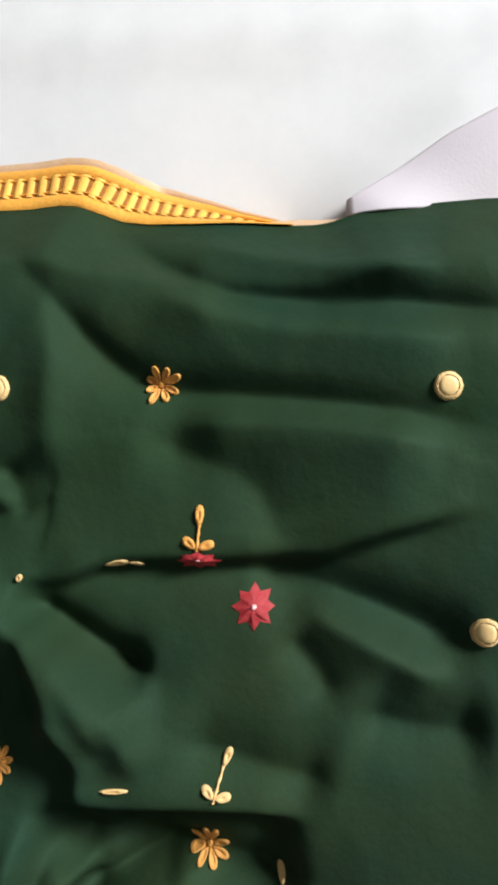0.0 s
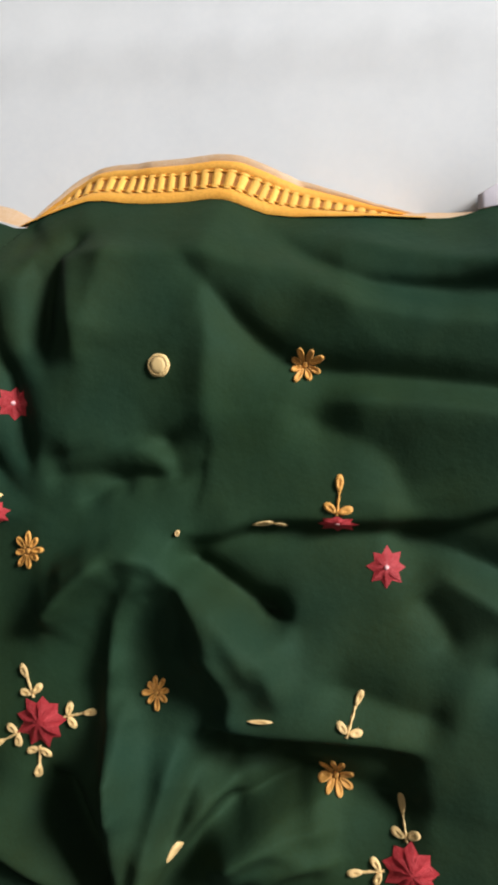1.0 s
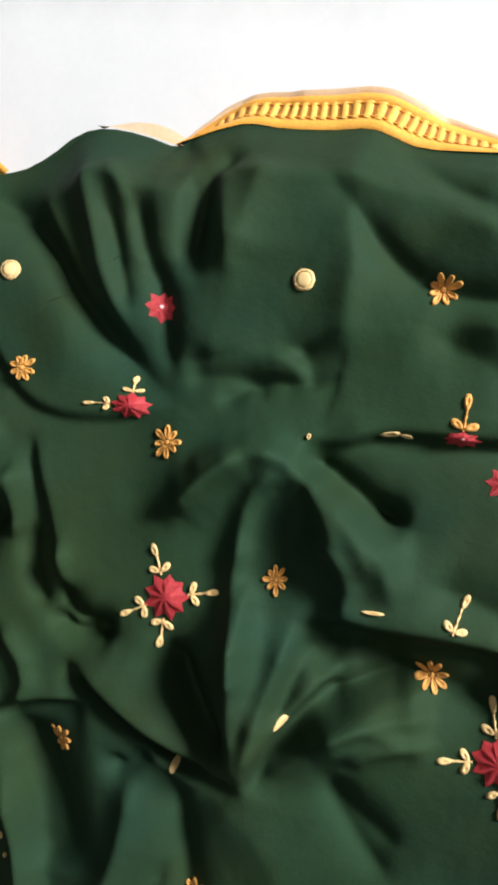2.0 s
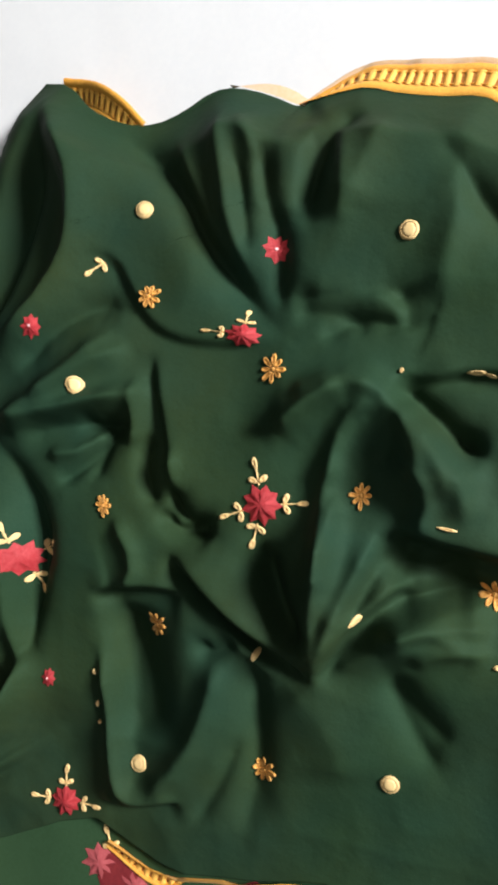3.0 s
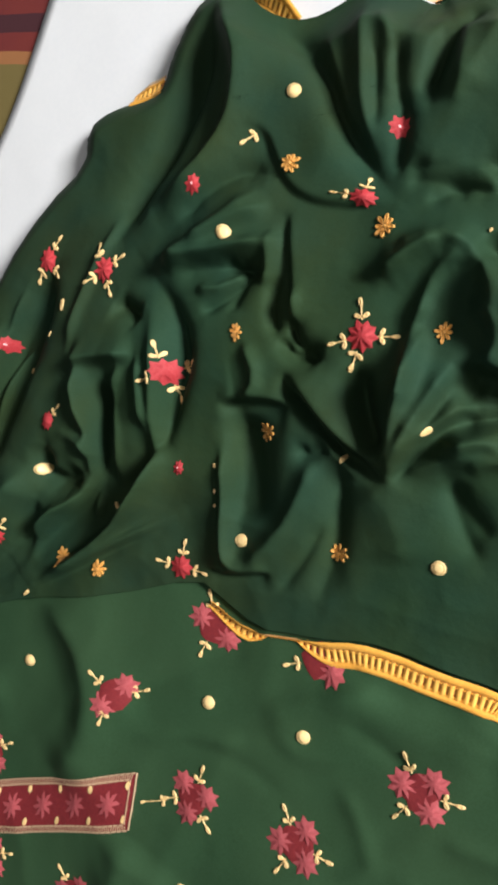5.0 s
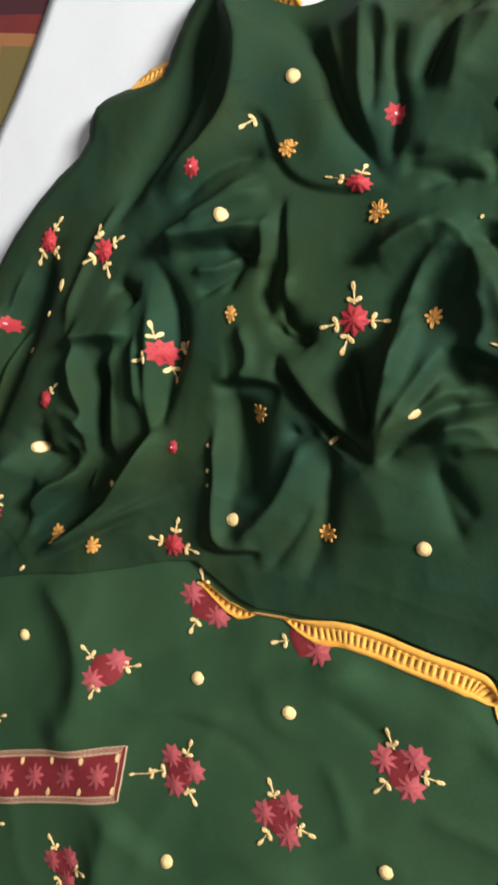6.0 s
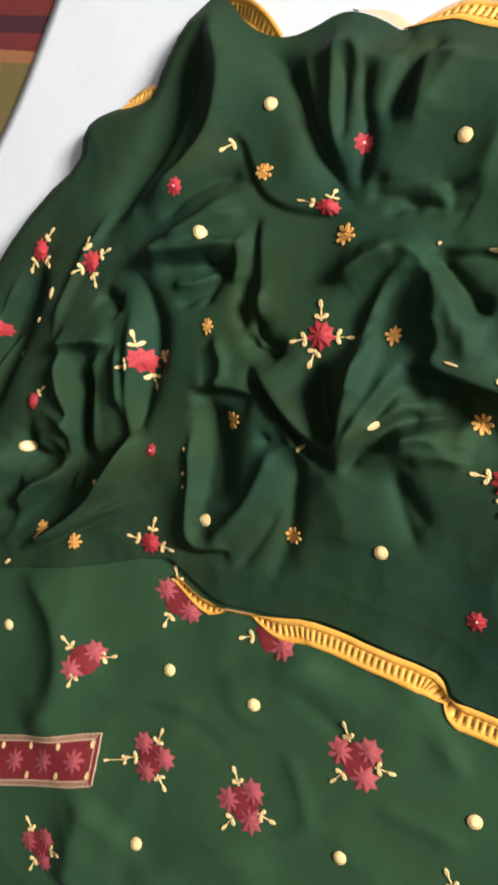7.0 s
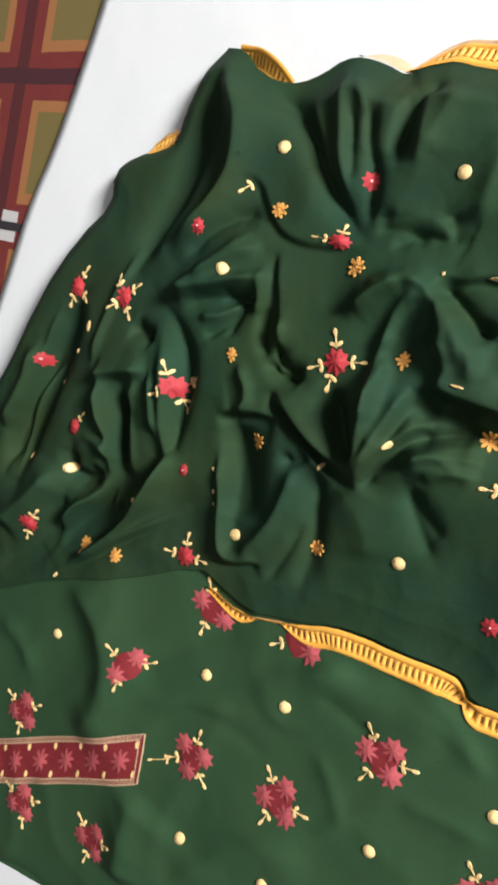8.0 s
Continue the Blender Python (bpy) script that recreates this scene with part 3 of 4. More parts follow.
def crumple(x, y, size, seed):
    """Sharp small creases, 0 to 1: the ridges of smooth noise."""
    table = np.random.RandomState(seed).rand(64, 64)
    fx, fy = x / size + 100 + 0.35 * np.sin(y / size), y / size * 0.7 + 100
    i, j = np.floor(fx).astype(int), np.floor(fy).astype(int)
    a, b = fx - i, fy - j
    a, b = a * a * (3 - 2 * a), b * b * (3 - 2 * b)
    at = lambda p, q: table[p % 64, q % 64]
    n = (at(i, j) * (1 - a) + at(i + 1, j) * a) * (1 - b) + (at(i, j + 1) * (1 - a) + at(i + 1, j + 1) * a) * b
    return 1 - np.abs(2 * n - 1)


GRID_X0, GRID_Y0, GRID_STEP = -0.80, -0.84, 0.0015
gx, gy = np.meshgrid(GRID_X0 + GRID_STEP * np.arange(706), GRID_Y0 + GRID_STEP * np.arange(706))
edge = polyline(gx, gy, KURTA_LINE)[0]
kurta_grid = 0.0045 + 0.65 * folded(gx, gy, KURTA_FOLDS) + tucked(gx, gy, KURTA_TUCKS) + 0.0012 * ripple(gx, gy, 0.03, 1.0) + 0.0028 * crumple(gx, gy, 0.05, 3) + 0.0006 * crumple(gx, gy - 0.4 * gx, 0.018, 4)
kurta_grid = np.maximum(kurta_grid, 0.003) * (0.25 + 0.75 * np.clip(edge / 0.015, 0, 1) ** 0.5)

away_left, away_top, away_bottom = (polyline(gx, gy, line)[0] for line in (LEFT_LINE, TOP_LINE, BOTTOM_LINE))
def gentle(a):
    a = np.clip(a, 0, 1)
    return a * a * (3 - 2 * a)


heap = (0.018 + 0.013 * gentle(away_left / 0.20)) * (0.15 + 0.85 * gentle(away_bottom / 0.20))
rise = heap + folded(gx, gy, DUPATTA_FOLDS) + tucked(gx, gy, DUPATTA_TUCKS) + 0.0012 * ripple(gx, gy, 0.019, 3.0)
rise = 0.003 * np.log1p(np.exp(np.clip(rise / 0.003, -30, 30)))
ease = np.clip(away_left / 0.017, 0, 1) ** 0.5 * (0.22 + 0.78 * np.clip(away_top / 0.03, 0, 1)) * (0.30 + 0.70 * np.clip(away_bottom / 0.03, 0, 1))
dupatta_grid = np.maximum(kurta_grid, 0.003) + 0.0025 + rise * ease


def soften(g, rounds):
    for _ in range(rounds):
        p = np.pad(g, 1, mode="edge")
        g = (4 * g + p[:-2, 1:-1] + p[2:, 1:-1] + p[1:-1, :-2] + p[1:-1, 2:]) / 8
    return g


dupatta_grid, kurta_grid = soften(dupatta_grid, 3), soften(kurta_grid, 9)


def height(grid, x, y):
    """The height of a cloth over places of the bed."""
    fx = np.clip((np.asarray(x) - GRID_X0) / GRID_STEP, 0, 703.99)
    fy = np.clip((np.asarray(y) - GRID_Y0) / GRID_STEP, 0, 703.99)
    i, j = fx.astype(int), fy.astype(int)
    a, b = fx - i, fy - j
    return (grid[j, i] * (1 - a) + grid[j, i + 1] * a) * (1 - b) + (grid[j + 1, i] * (1 - a) + grid[j + 1, i + 1] * a) * b


def resampled(pts, count):
    pts = np.array(pts)
    s = np.r_[0, np.cumsum(np.hypot(*np.diff(pts, axis=0).T))]
    at = np.linspace(0, s[-1], count)
    return np.stack([np.interp(at, s, pts[:, 0]), np.interp(at, s, pts[:, 1])], 1)


def coons(top, bottom, left, right, nu, nv):
    """A net of places between four border lines; top and bottom run left to right, left and right run top to bottom."""
    c0, c1, d0, d1 = resampled(top, nu), resampled(bottom, nu), resampled(left, nv), resampled(right, nv)
    u, v = np.linspace(0, 1, nu)[None, :, None], np.linspace(0, 1, nv)[:, None, None]
    net = (1 - v) * c0[None] + v * c1[None] + (1 - u) * d0[:, None] + u * d1[:, None]
    net -= (1 - u) * (1 - v) * c0[0] + u * (1 - v) * c0[-1] + (1 - u) * v * c1[0] + u * v * c1[-1]
    return net


def cloth(name, net, grid, mat, parent, label):
    """A cloth over a net of places, with a hem that turns down to what it lies on."""
    nv, nu = net.shape[:2]
    z = height(grid, net[..., 0], net[..., 1])
    verts = np.concatenate([net, z[..., None]], 2).reshape(-1, 3)
    faces = [(j * nu + i, (j + 1) * nu + i, (j + 1) * nu + i + 1, j * nu + i + 1) for j in range(nv - 1) for i in range(nu - 1)]
    ring = [i for i in range(nu)] + [j * nu + nu - 1 for j in range(1, nv)] + [(nv - 1) * nu + i for i in range(nu - 2, -1, -1)] + [j * nu for j in range(nv - 2, 0, -1)]
    hem = verts[ring].copy()
    hem[:, 2] = np.maximum(hem[:, 2] - 0.004, 0.001)
    n = len(verts)
    verts = np.concatenate([verts, hem])
    faces += [(ring[k], ring[(k + 1) % len(ring)], n + (k + 1) % len(ring), n + k) for k in range(len(ring))]
    return mesh_object(name, verts, faces, mat, parent, label)


# ---- bed with its checked cover, and the white sheet on it ----
def check_material():
    m = bpy.data.materials.new("red_checked_print")
    m.use_nodes = True
    nt = m.node_tree
    p = nt.nodes["Principled BSDF"]
    p.inputs["Roughness"].default_value = 0.85
    co = nt.nodes.new("ShaderNodeTexCoord").outputs["Object"]
    turn = nt.nodes.new("ShaderNodeMapping")
    turn.vector_type = "TEXTURE"
    turn.inputs["Location"].default_value = (CHECK_X, CHECK_Y, 0)
    turn.inputs["Rotation"].default_value = (0, 0, CHECK_TURN)
    nt.links.new(co, turn.inputs["Vector"])
    wob = nt.nodes.new("ShaderNodeTexNoise")
    wob.inputs["Scale"].default_value = 25
    nt.links.new(co, wob.inputs["Vector"])
    off = nt.nodes.new("ShaderNodeVectorMath")
    off.operation = "MULTIPLY_ADD"
    off.inputs[1].default_value = (0.003, 0.003, 0)
    nt.links.new(wob.outputs[1], off.inputs[0])
    nt.links.new(turn.outputs[0], off.inputs[2])
    sep = nt.nodes.new("ShaderNodeSeparateXYZ")
    nt.links.new(off.outputs[0], sep.inputs[0])

    def op(kind, a, b=0.0):
        n = nt.nodes.new("ShaderNodeMath")
        n.operation = kind
        for k, v in enumerate((a, b)):
            if isinstance(v, (int, float)):
                n.inputs[k].default_value = v
            else:
                nt.links.new(v, n.inputs[k])
        return n.outputs[0]

    def away(axis, period, phase):
        """Distance from the nearest line of a repeating set."""
        return op("PINGPONG", op("ADD", op("ABSOLUTE", op("ADD", axis, 40 * period - phase)), 0.0), period / 2)

    x, y = sep.outputs[0], sep.outputs[1]
    ax, ay = away(x, CHECK_PX, 0.0), away(y, CHECK_PY, 0.0)
    ay2 = away(y, CHECK_PY, CHECK_PY / 2)
    inside = op("MINIMUM", ax, op("MINIMUM", ay, ay2))

    def mix(a, b, f):
        n = nt.nodes.new("ShaderNodeMix")
        n.data_type = "RGBA"
        nt.links.new(f, n.inputs["Factor"])
        for k, v in ((6, a), (7, b)):
            if isinstance(v, tuple):
                n.inputs[k].default_value = (*v, 1)
            else:
                nt.links.new(v, n.inputs[k])
        return n.outputs[2]

    col = mix((0.17, 0.022, 0.013), (0.125, 0.013, 0.014), wob.outputs[0])
    col = mix(col, (0.30, 0.12, 0.04), op("GREATER_THAN", inside, 0.024))
    col = mix(col, (0.15, 0.11, 0.03), op("GREATER_THAN", inside, 0.035))
    col = mix(col, (0.07, 0.009, 0.010), op("LESS_THAN", ax, 0.0085))
    col = mix(col, (0.05, 0.009, 0.013), op("LESS_THAN", ay, 0.008))
    white = op("MULTIPLY", op("LESS_THAN", op("ABSOLUTE", op("SUBTRACT", ay2, 0.0105)), 0.0058), op("GREATER_THAN", ax, 0.006))
    white = op("MULTIPLY", white, op("LESS_THAN", ax, 0.030))
    col = mix(col, (0.5, 0.48, 0.46), white)
    col = mix(col, (0.02, 0.015, 0.02), op("LESS_THAN", ay2, 0.0048))
    nt.links.new(col, p.inputs["Base Color"])
    weave = nt.nodes.new("ShaderNodeTexNoise")
    weave.inputs["Scale"].default_value = 900
    nt.links.new(co, weave.inputs["Vector"])
    bump = nt.nodes.new("ShaderNodeBump")
    bump.inputs["Strength"].default_value, bump.inputs["Distance"].default_value = 0.2, 0.0005
    nt.links.new(weave.outputs[0], bump.inputs["Height"])
    nt.links.new(bump.outputs[0], p.inputs["Normal"])
    return m


CHECK_X, CHECK_Y, CHECK_TURN, CHECK_PX, CHECK_PY = -0.6183, 0.0583, 0.0974, 0.16, 0.3067


def rounded_block(name, x0, x1, y0, y1, z0, z1, r, mat):
    bm = bmesh.new()
    bmesh.ops.create_cube(bm, size=1)
    for v in bm.verts:
        v.co = ((x0 + x1) / 2 + v.co.x * (x1 - x0), (y0 + y1) / 2 + v.co.y * (y1 - y0), (z0 + z1) / 2 + v.co.z * (z1 - z0))
    bmesh.ops.bevel(bm, geom=bm.edges[:], offset=r, segments=4, affect="EDGES", profile=0.5)
    me = bpy.data.meshes.new(name)
    bm.to_mesh(me)
    bm.free()
    me.materials.append(mat)
    return new(name, me)


tagged(rounded_block("bedspread", -1.15, 1.35, -1.6, 0.95, -0.16, -0.003, 0.03, check_material()), "red, olive and orange checked cotton bedspread under a sheet", "bedspread")
bed = tagged(new("bed"), "low wooden bed under a checked bedspread", "bed")
WOOD = material("dark_bed_wood", (0.10, 0.05, 0.03), 0.5, bump=((60, 0.2, 0.002),), vary=((20, (0.06, 0.03, 0.02), 0.7),))
base = rounded_block("bed_base", -1.12, 1.32, -1.57, 0.92, -0.34, -0.161, 0.01, WOOD)
base.parent = bed
for lx in (-1.08, 1.22):
    for ly in (-1.53, 0.82):
        rounded_block("leg", lx, lx + 0.07, ly, ly + 0.07, -0.5, -0.341, 0.006, WOOD).parent = bed

nx, ny = 150, 150
SHEET_LEFT = [(-0.523, 0.284), (-0.522, 0.192), (-0.525, 0.136), (-0.533, 0.062), (-0.543, -0.011), (-0.560, -0.071), (-0.570, -0.170), (-0.588, -0.285), (-0.607, -0.504), (-0.66, -0.9), (-0.7, -1.3)]
sheet_net = coons([SHEET_LEFT[0], (1.0, 0.85)], [SHEET_LEFT[-1], (1.0, -1.3)], smooth_line(SHEET_LEFT, 2), [(1.0, 0.85), (1.0, -1.3)], nx, ny)
sx, sy = sheet_net[..., 0], sheet_net[..., 1]
sheet_z = 0.0006 + 0.0007 * (1 + ripple(sx, sy, 0.07, 5.0))
for h, w, line in ((0.0035, 0.006, [(-0.5, 0.195), (-0.1, 0.187), (0.4, 0.178)]), (0.012, 0.028, [(0.03, 0.10), (0.07, 0.135), (0.14, 0.16), (0.3, 0.2)])):
    sheet_z = sheet_z + h * np.exp(-((polyline(sx, sy, line)[0] / w) ** 2))
sheet_verts = np.concatenate([sheet_net, sheet_z[..., None]], 2).reshape(-1, 3)
sheet_faces = [(j * nx + i, (j + 1) * nx + i, (j + 1) * nx + i + 1, j * nx + i + 1) for j in range(ny - 1) for i in range(nx - 1)]
white_sheet = mesh_object("white_sheet", sheet_verts, sheet_faces, WHITE)
tagged(white_sheet, "white cotton sheet spread over the checked bedspread", "bed sheet")
thick = white_sheet.modifiers.new("thickness", "SOLIDIFY")
thick.thickness, thick.offset = 0.0012, -1

# ---- an added thin layer whose lilac stands for the shade beside the cloth ----
shade_net = coons([(0.012, 0.107), (0.032, 0.119), (0.05, 0.131), (0.073, 0.142), (0.16, 0.18)], [(0.012, 0.101), (0.08, 0.104), (0.16, 0.108)], [(0.012, 0.107), (0.012, 0.101)], [(0.16, 0.18), (0.16, 0.108)], 50, 24)
shade_z = 0.0065 + 0.012 * np.exp(-((polyline(shade_net[..., 0], shade_net[..., 1], [(0.03, 0.10), (0.07, 0.135), (0.14, 0.16), (0.3, 0.2)])[0] / 0.028) ** 2)) + 0.0015 * ripple(shade_net[..., 0], shade_net[..., 1], 0.014, 7.0)
shade_verts = np.concatenate([shade_net, shade_z[..., None]], 2).reshape(-1, 3)
shade_faces = [(j * 50 + i, (j + 1) * 50 + i, (j + 1) * 50 + i + 1, j * 50 + i + 1) for j in range(23) for i in range(49)]
shade_layer = tagged(mesh_object("shade_layer", shade_verts, shade_faces, LILAC_SHADE), "added pale lilac layer for the shade on the white sheet", "cloth")
shade_thick = shade_layer.modifiers.new("thickness", "SOLIDIFY")
shade_thick.thickness, shade_thick.offset = 0.0015, -1

# ---- kurta and dupatta ----
kurta = tagged(new("kurta"), "dark green kurta with red star embroidery and a stitched placket", "kurta")
dupatta = tagged(new("dupatta"), "crumpled dark green dupatta with mirrors, flowers and orange lace", "dupatta")
RIGHT_TOP, RIGHT_BOTTOM = TOP_LINE[-1], BOTTOM_LINE[-1]
cloth("cloth", coons(TOP_LINE, BOTTOM_LINE, LEFT_LINE, [RIGHT_TOP, RIGHT_BOTTOM], 460, 460), dupatta_grid, GREEN, dupatta, "crumpled dark green silky cloth")
kurta_top = [KURTA_LINE[0], (-0.45, -0.33), (-0.2, -0.29), (0.0, -0.26), (0.24, -0.27)]
kurta_bottom = [KURTA_LINE[-1], (-0.1, -0.83), (0.24, -0.80)]
cloth("body", coons(kurta_top, kurta_bottom, KURTA_LINE, [kurta_top[-1], kurta_bottom[-1]], 220, 200), kurta_grid, GREEN_KURTA, kurta, "smooth dark green cloth, softly creased")


# ---- lace: two rails with bars between ----
def lace(parent, line, tilts, wide, grid, first=0.0, flip=1, pitch=0.0050):
    """A lace band sewn along a line; tilts: (share of the length, degrees by which the band hangs down)."""
    length = sum(math.dist(a, b) for a, b in zip(line, line[1:]))
    count = max(8, int(length / 0.0013))
    base = resampled(line, count)
    along = np.gradient(base, axis=0)
    along /= np.hypot(*along.T)[:, None]
    out = flip * np.stack([-along[:, 1], along[:, 0]], 1)
    kernel = np.ones(15) / 15
    out = np.stack([np.convolve(np.pad(out[:, k], 7, mode="edge"), kernel, "valid") for k in (0, 1)], 1)
    out /= np.hypot(*out.T)[:, None]
    share = np.linspace(0, 1, count)
    tilt = np.radians(np.interp(share, *zip(*tilts)))
    zb = height(grid, base[:, 0], base[:, 1]) + 0.0006

    def at(k, w, lift):
        """The place at step k, w of the way across, lifted off the band."""
        k = np.clip(np.asarray(k, float), 0, count - 1)
        i = np.minimum(k.astype(int), count - 2)
        f = (k - i)[..., None]
        b, o = base[i] * (1 - f) + base[i + 1] * f, out[i] * (1 - f) + out[i + 1] * f
        f = f[..., 0]
        a, z = tilt[i] * (1 - f) + tilt[i + 1] * f, zb[i] * (1 - f) + zb[i + 1] * f
        xy = b + o * (wide * w * np.cos(a))[..., None]
        under = height(kurta_grid, xy[..., 0], xy[..., 1]) if flip < 0 else 0.0022
        zz = np.maximum(z - wide * w * np.sin(a) - np.minimum(w, 1) * 0.4 * (z - under) * np.cos(a), under + 0.0008) + lift
        return np.concatenate([xy, zz[..., None]], -1)

    def strip(name, wa, wb, lift, mat, to, label=""):
        ks = np.arange(count)
        mid = 0.25 * (wb - wa)
        rows = [at(ks, np.full(count, w), z) for w, z in ((wa, -0.0004), (wa + mid, lift), (wb - mid, lift), (wb, -0.0004))]
        verts = np.stack(rows, 1).reshape(-1, 3)
        faces = [(4 * k + j, 4 * k + j + 1, 4 * k + j + 5, 4 * k + j + 4) for k in range(count - 1) for j in range(3)]
        return mesh_object(name, verts, faces, mat, to, label)

    trim = strip("lace_trim", -0.06, 0.25, 0.0009, LACE, parent, "orange-yellow openwork lace edging")
    strip("rail", 0.74, 1.0, 0.0009, LACE, trim)
    strip("net_backing", 0.20, 0.76, -0.0003, LACE_BACK, trim)
    if flip > 0:
        strip("net_hem", 0.99, 1.16, -0.0001, PALE_NET, trim, "pale beige net hem")
    strip("cord", 0.285, 0.325, 0.0006, LACE, trim)
    strip("cord", 0.67, 0.71, 0.0006, LACE, trim)
    for n in range(int(length / pitch)):
        k0 = (n + 0.14) * pitch / length * (count - 1)
        k1 = (n + 0.84) * pitch / length * (count - 1)
        q = 0.25 * (k1 - k0)
        verts = np.concatenate([at(np.full(4, k), np.array([0.24, 0.36, 0.63, 0.75]), z) for k, z in ((k0, -0.0003), (k0 + q, 0.0006), (k1 - q, 0.0006), (k1, -0.0003))])
        faces = [(4 * a + j, 4 * a + 4 + j, 4 * a + 5 + j, 4 * a + 1 + j) for a in range(3) for j in range(3)]
        mesh_object("lace_bar", verts, faces, LACE_LIGHT, trim)
    return trim


# ---- embroidery ----
class Sewn:
    """Places on a cloth round a centre: turned, and squeezed where the cloth slopes away."""

    def __init__(self, parent, grid, x, y, turn=0.0, sx=1.0, sy=1.0, skew=0.0, shear=0.0):
        self.parent, self.grid, self.x, self.y = parent, grid, x, y
        c, s = math.cos(radians(turn)), math.sin(radians(turn))
        a, b = math.cos(radians(skew)), math.sin(radians(skew))
        squeeze = np.array([[a, -b], [b, a]]) @ np.diag([sx, sy]) @ np.array([[a, b], [-b, a]])
        self.turn = squeeze @ np.array([[c, -s], [s, c]]) @ np.array([[1, shear], [0, 1]])

    def mesh(self, name, verts, faces, mat, parent=None, label=""):
        v = np.array(verts, float)
        xy = v[:, :2] @ self.turn.T + (self.x, self.y)
        z = height(self.grid, xy[:, 0], xy[:, 1]) + v[:, 2] + 0.0004
        return mesh_object(name, np.concatenate([xy, z[:, None]], 1), faces, mat, parent or self.parent, label)


def spot(r, lift, sides=18, wobble=0.0, cx=0.0, cy=0.0):
    """A low dome."""
    verts = [(cx, cy, lift)]
    for ring, (k, z) in enumerate(((0.5, 0.95), (0.85, 0.7), (1.0, -0.3))):
        for i in range(sides):
            a, q = 2 * math.pi * i / sides, r * k * (1 + wobble * random.uniform(-1, 1))
            verts.append((cx + q * math.cos(a), cy + q * math.sin(a), lift * z))
    faces = [(0, 1 + i, 1 + (i + 1) % sides) for i in range(sides)]
    for ring in range(2):
        o = 1 + ring * sides
        faces += [(o + i, o + sides + i, o + sides + (i + 1) % sides, o + (i + 1) % sides) for i in range(sides)]
    return verts, faces


def loop(length, wide, thick, x, y, turn, hollow=0.55, lift=0.0011):
    """A petal of looped thread: a pointed oval ring that starts at a place and runs out from it."""
    n, verts = 12, []
    c, s = math.cos(turn), math.sin(turn)
    for k, z in ((1.0, -0.0003), (0.5 + hollow / 2, lift), (hollow, 0.35 * lift)):
        for i in range(n):
            a = 2 * math.pi * i / n
            px = length / 2 + k * length / 2 * math.cos(a)
            py = k * wide / 2 * math.sin(a) * (1 - 0.25 * math.cos(a + math.pi))
            verts.append((x + c * px - s * py, y + s * px + c * py, z))
    verts.append((x + c * length / 2, y + s * length / 2, 0.3 * lift))
    faces = []
    for ring in range(2):
        o = ring * n
        faces += [(o + i, o + (i + 1) % n, o + n + (i + 1) % n, o + n + i) for i in range(n)]
    faces += [(2 * n + i, 2 * n + (i + 1) % n, 3 * n) for i in range(n)]
    return verts, faces


def bar(x0, y0, x1, y1, wide, lift=0.0008):
    n, verts = 7, []
    dx, dy = x1 - x0, y1 - y0
    q = math.hypot(dx, dy)
    ox, oy = -dy / q * wide / 2, dx / q * wide / 2
    for i in range(n):
        k = i / (n - 1)
        bead = 1 + 0.3 * math.cos(k * math.pi * 6)
        for w, z in ((-1, -0.0003), (0, lift), (1, -0.0003)):
            verts.append((x0 + k * dx + w * ox * bead, y0 + k * dy + w * oy * bead, z))
    faces = [(3 * i + j, 3 * i + j + 1, 3 * i + j + 4, 3 * i + j + 3) for i in range(n - 1) for j in range(2)]
    return verts, faces


def star(r, inner, points, lift, cx=0.0, cy=0.0, turn=0.0):
    """A satin-stitched star: raised spokes with valleys between."""
    verts, n = [(cx, cy, lift)], 2 * points
    for k, z in ((0.45, 1.0), (1.0, 0.15)):
        for i in range(n):
            a = turn + math.pi * i / points
            tip = i % 2 == 0
            q = r * (k if tip else inner * (0.75 if k < 1 else 1.0) * (k + 0.2 if k < 1 else 1)) * random.uniform(0.93, 1.07)
            verts.append((cx + q * math.cos(a), cy + q * math.sin(a), lift * (z if tip else z * 0.15) - (0.0003 if k == 1.0 else 0)))
    faces = [(0, 1 + i, 1 + (i + 1) % n) for i in range(n)]
    faces += [(1 + i, 1 + n + i, 1 + n + (i + 1) % n, 1 + (i + 1) % n) for i in range(n)]
    return verts, faces


def daisy(parent, grid, x, y, r=0.0075, turn=0.0, sx=1.0, sy=1.0, skew=0.0, mat=None):
    sew = Sewn(parent, grid, x, y, turn, sx, sy, skew)
    mat = mat or GOLD_THREAD
    core = sew.mesh("embroidered_flower", *spot(0.18 * r, 0.0012, 8), mat, label="eight-petalled golden thread flower")
    for i in range(8):
        a = 2 * math.pi * i / 8 + random.uniform(-0.08, 0.08)
        sew.mesh("petal", *loop(0.86 * r * random.uniform(0.78, 1.14), 0.36 * r, 0, 0.14 * r * math.cos(a), 0.14 * r * math.sin(a), a), mat, core)


def red_flower(parent, grid, x, y, r=0.0075, turn=0.0, sx=1.0, sy=1.0, skew=0.0):
    sew = Sewn(parent, grid, x, y, turn, sx, sy, skew)
    core = sew.mesh("embroidered_flower", *star(r, 0.70, 8, 0.0016), RED_THREAD, label="small red thread flower with a pale centre")
    sew.mesh("centre", *[[(a, b, c + 0.0014) for a, b, c in part] if k == 0 else part for k, part in enumerate(spot(0.13 * r, 0.0008, 8))], PINK_BEAD, core)


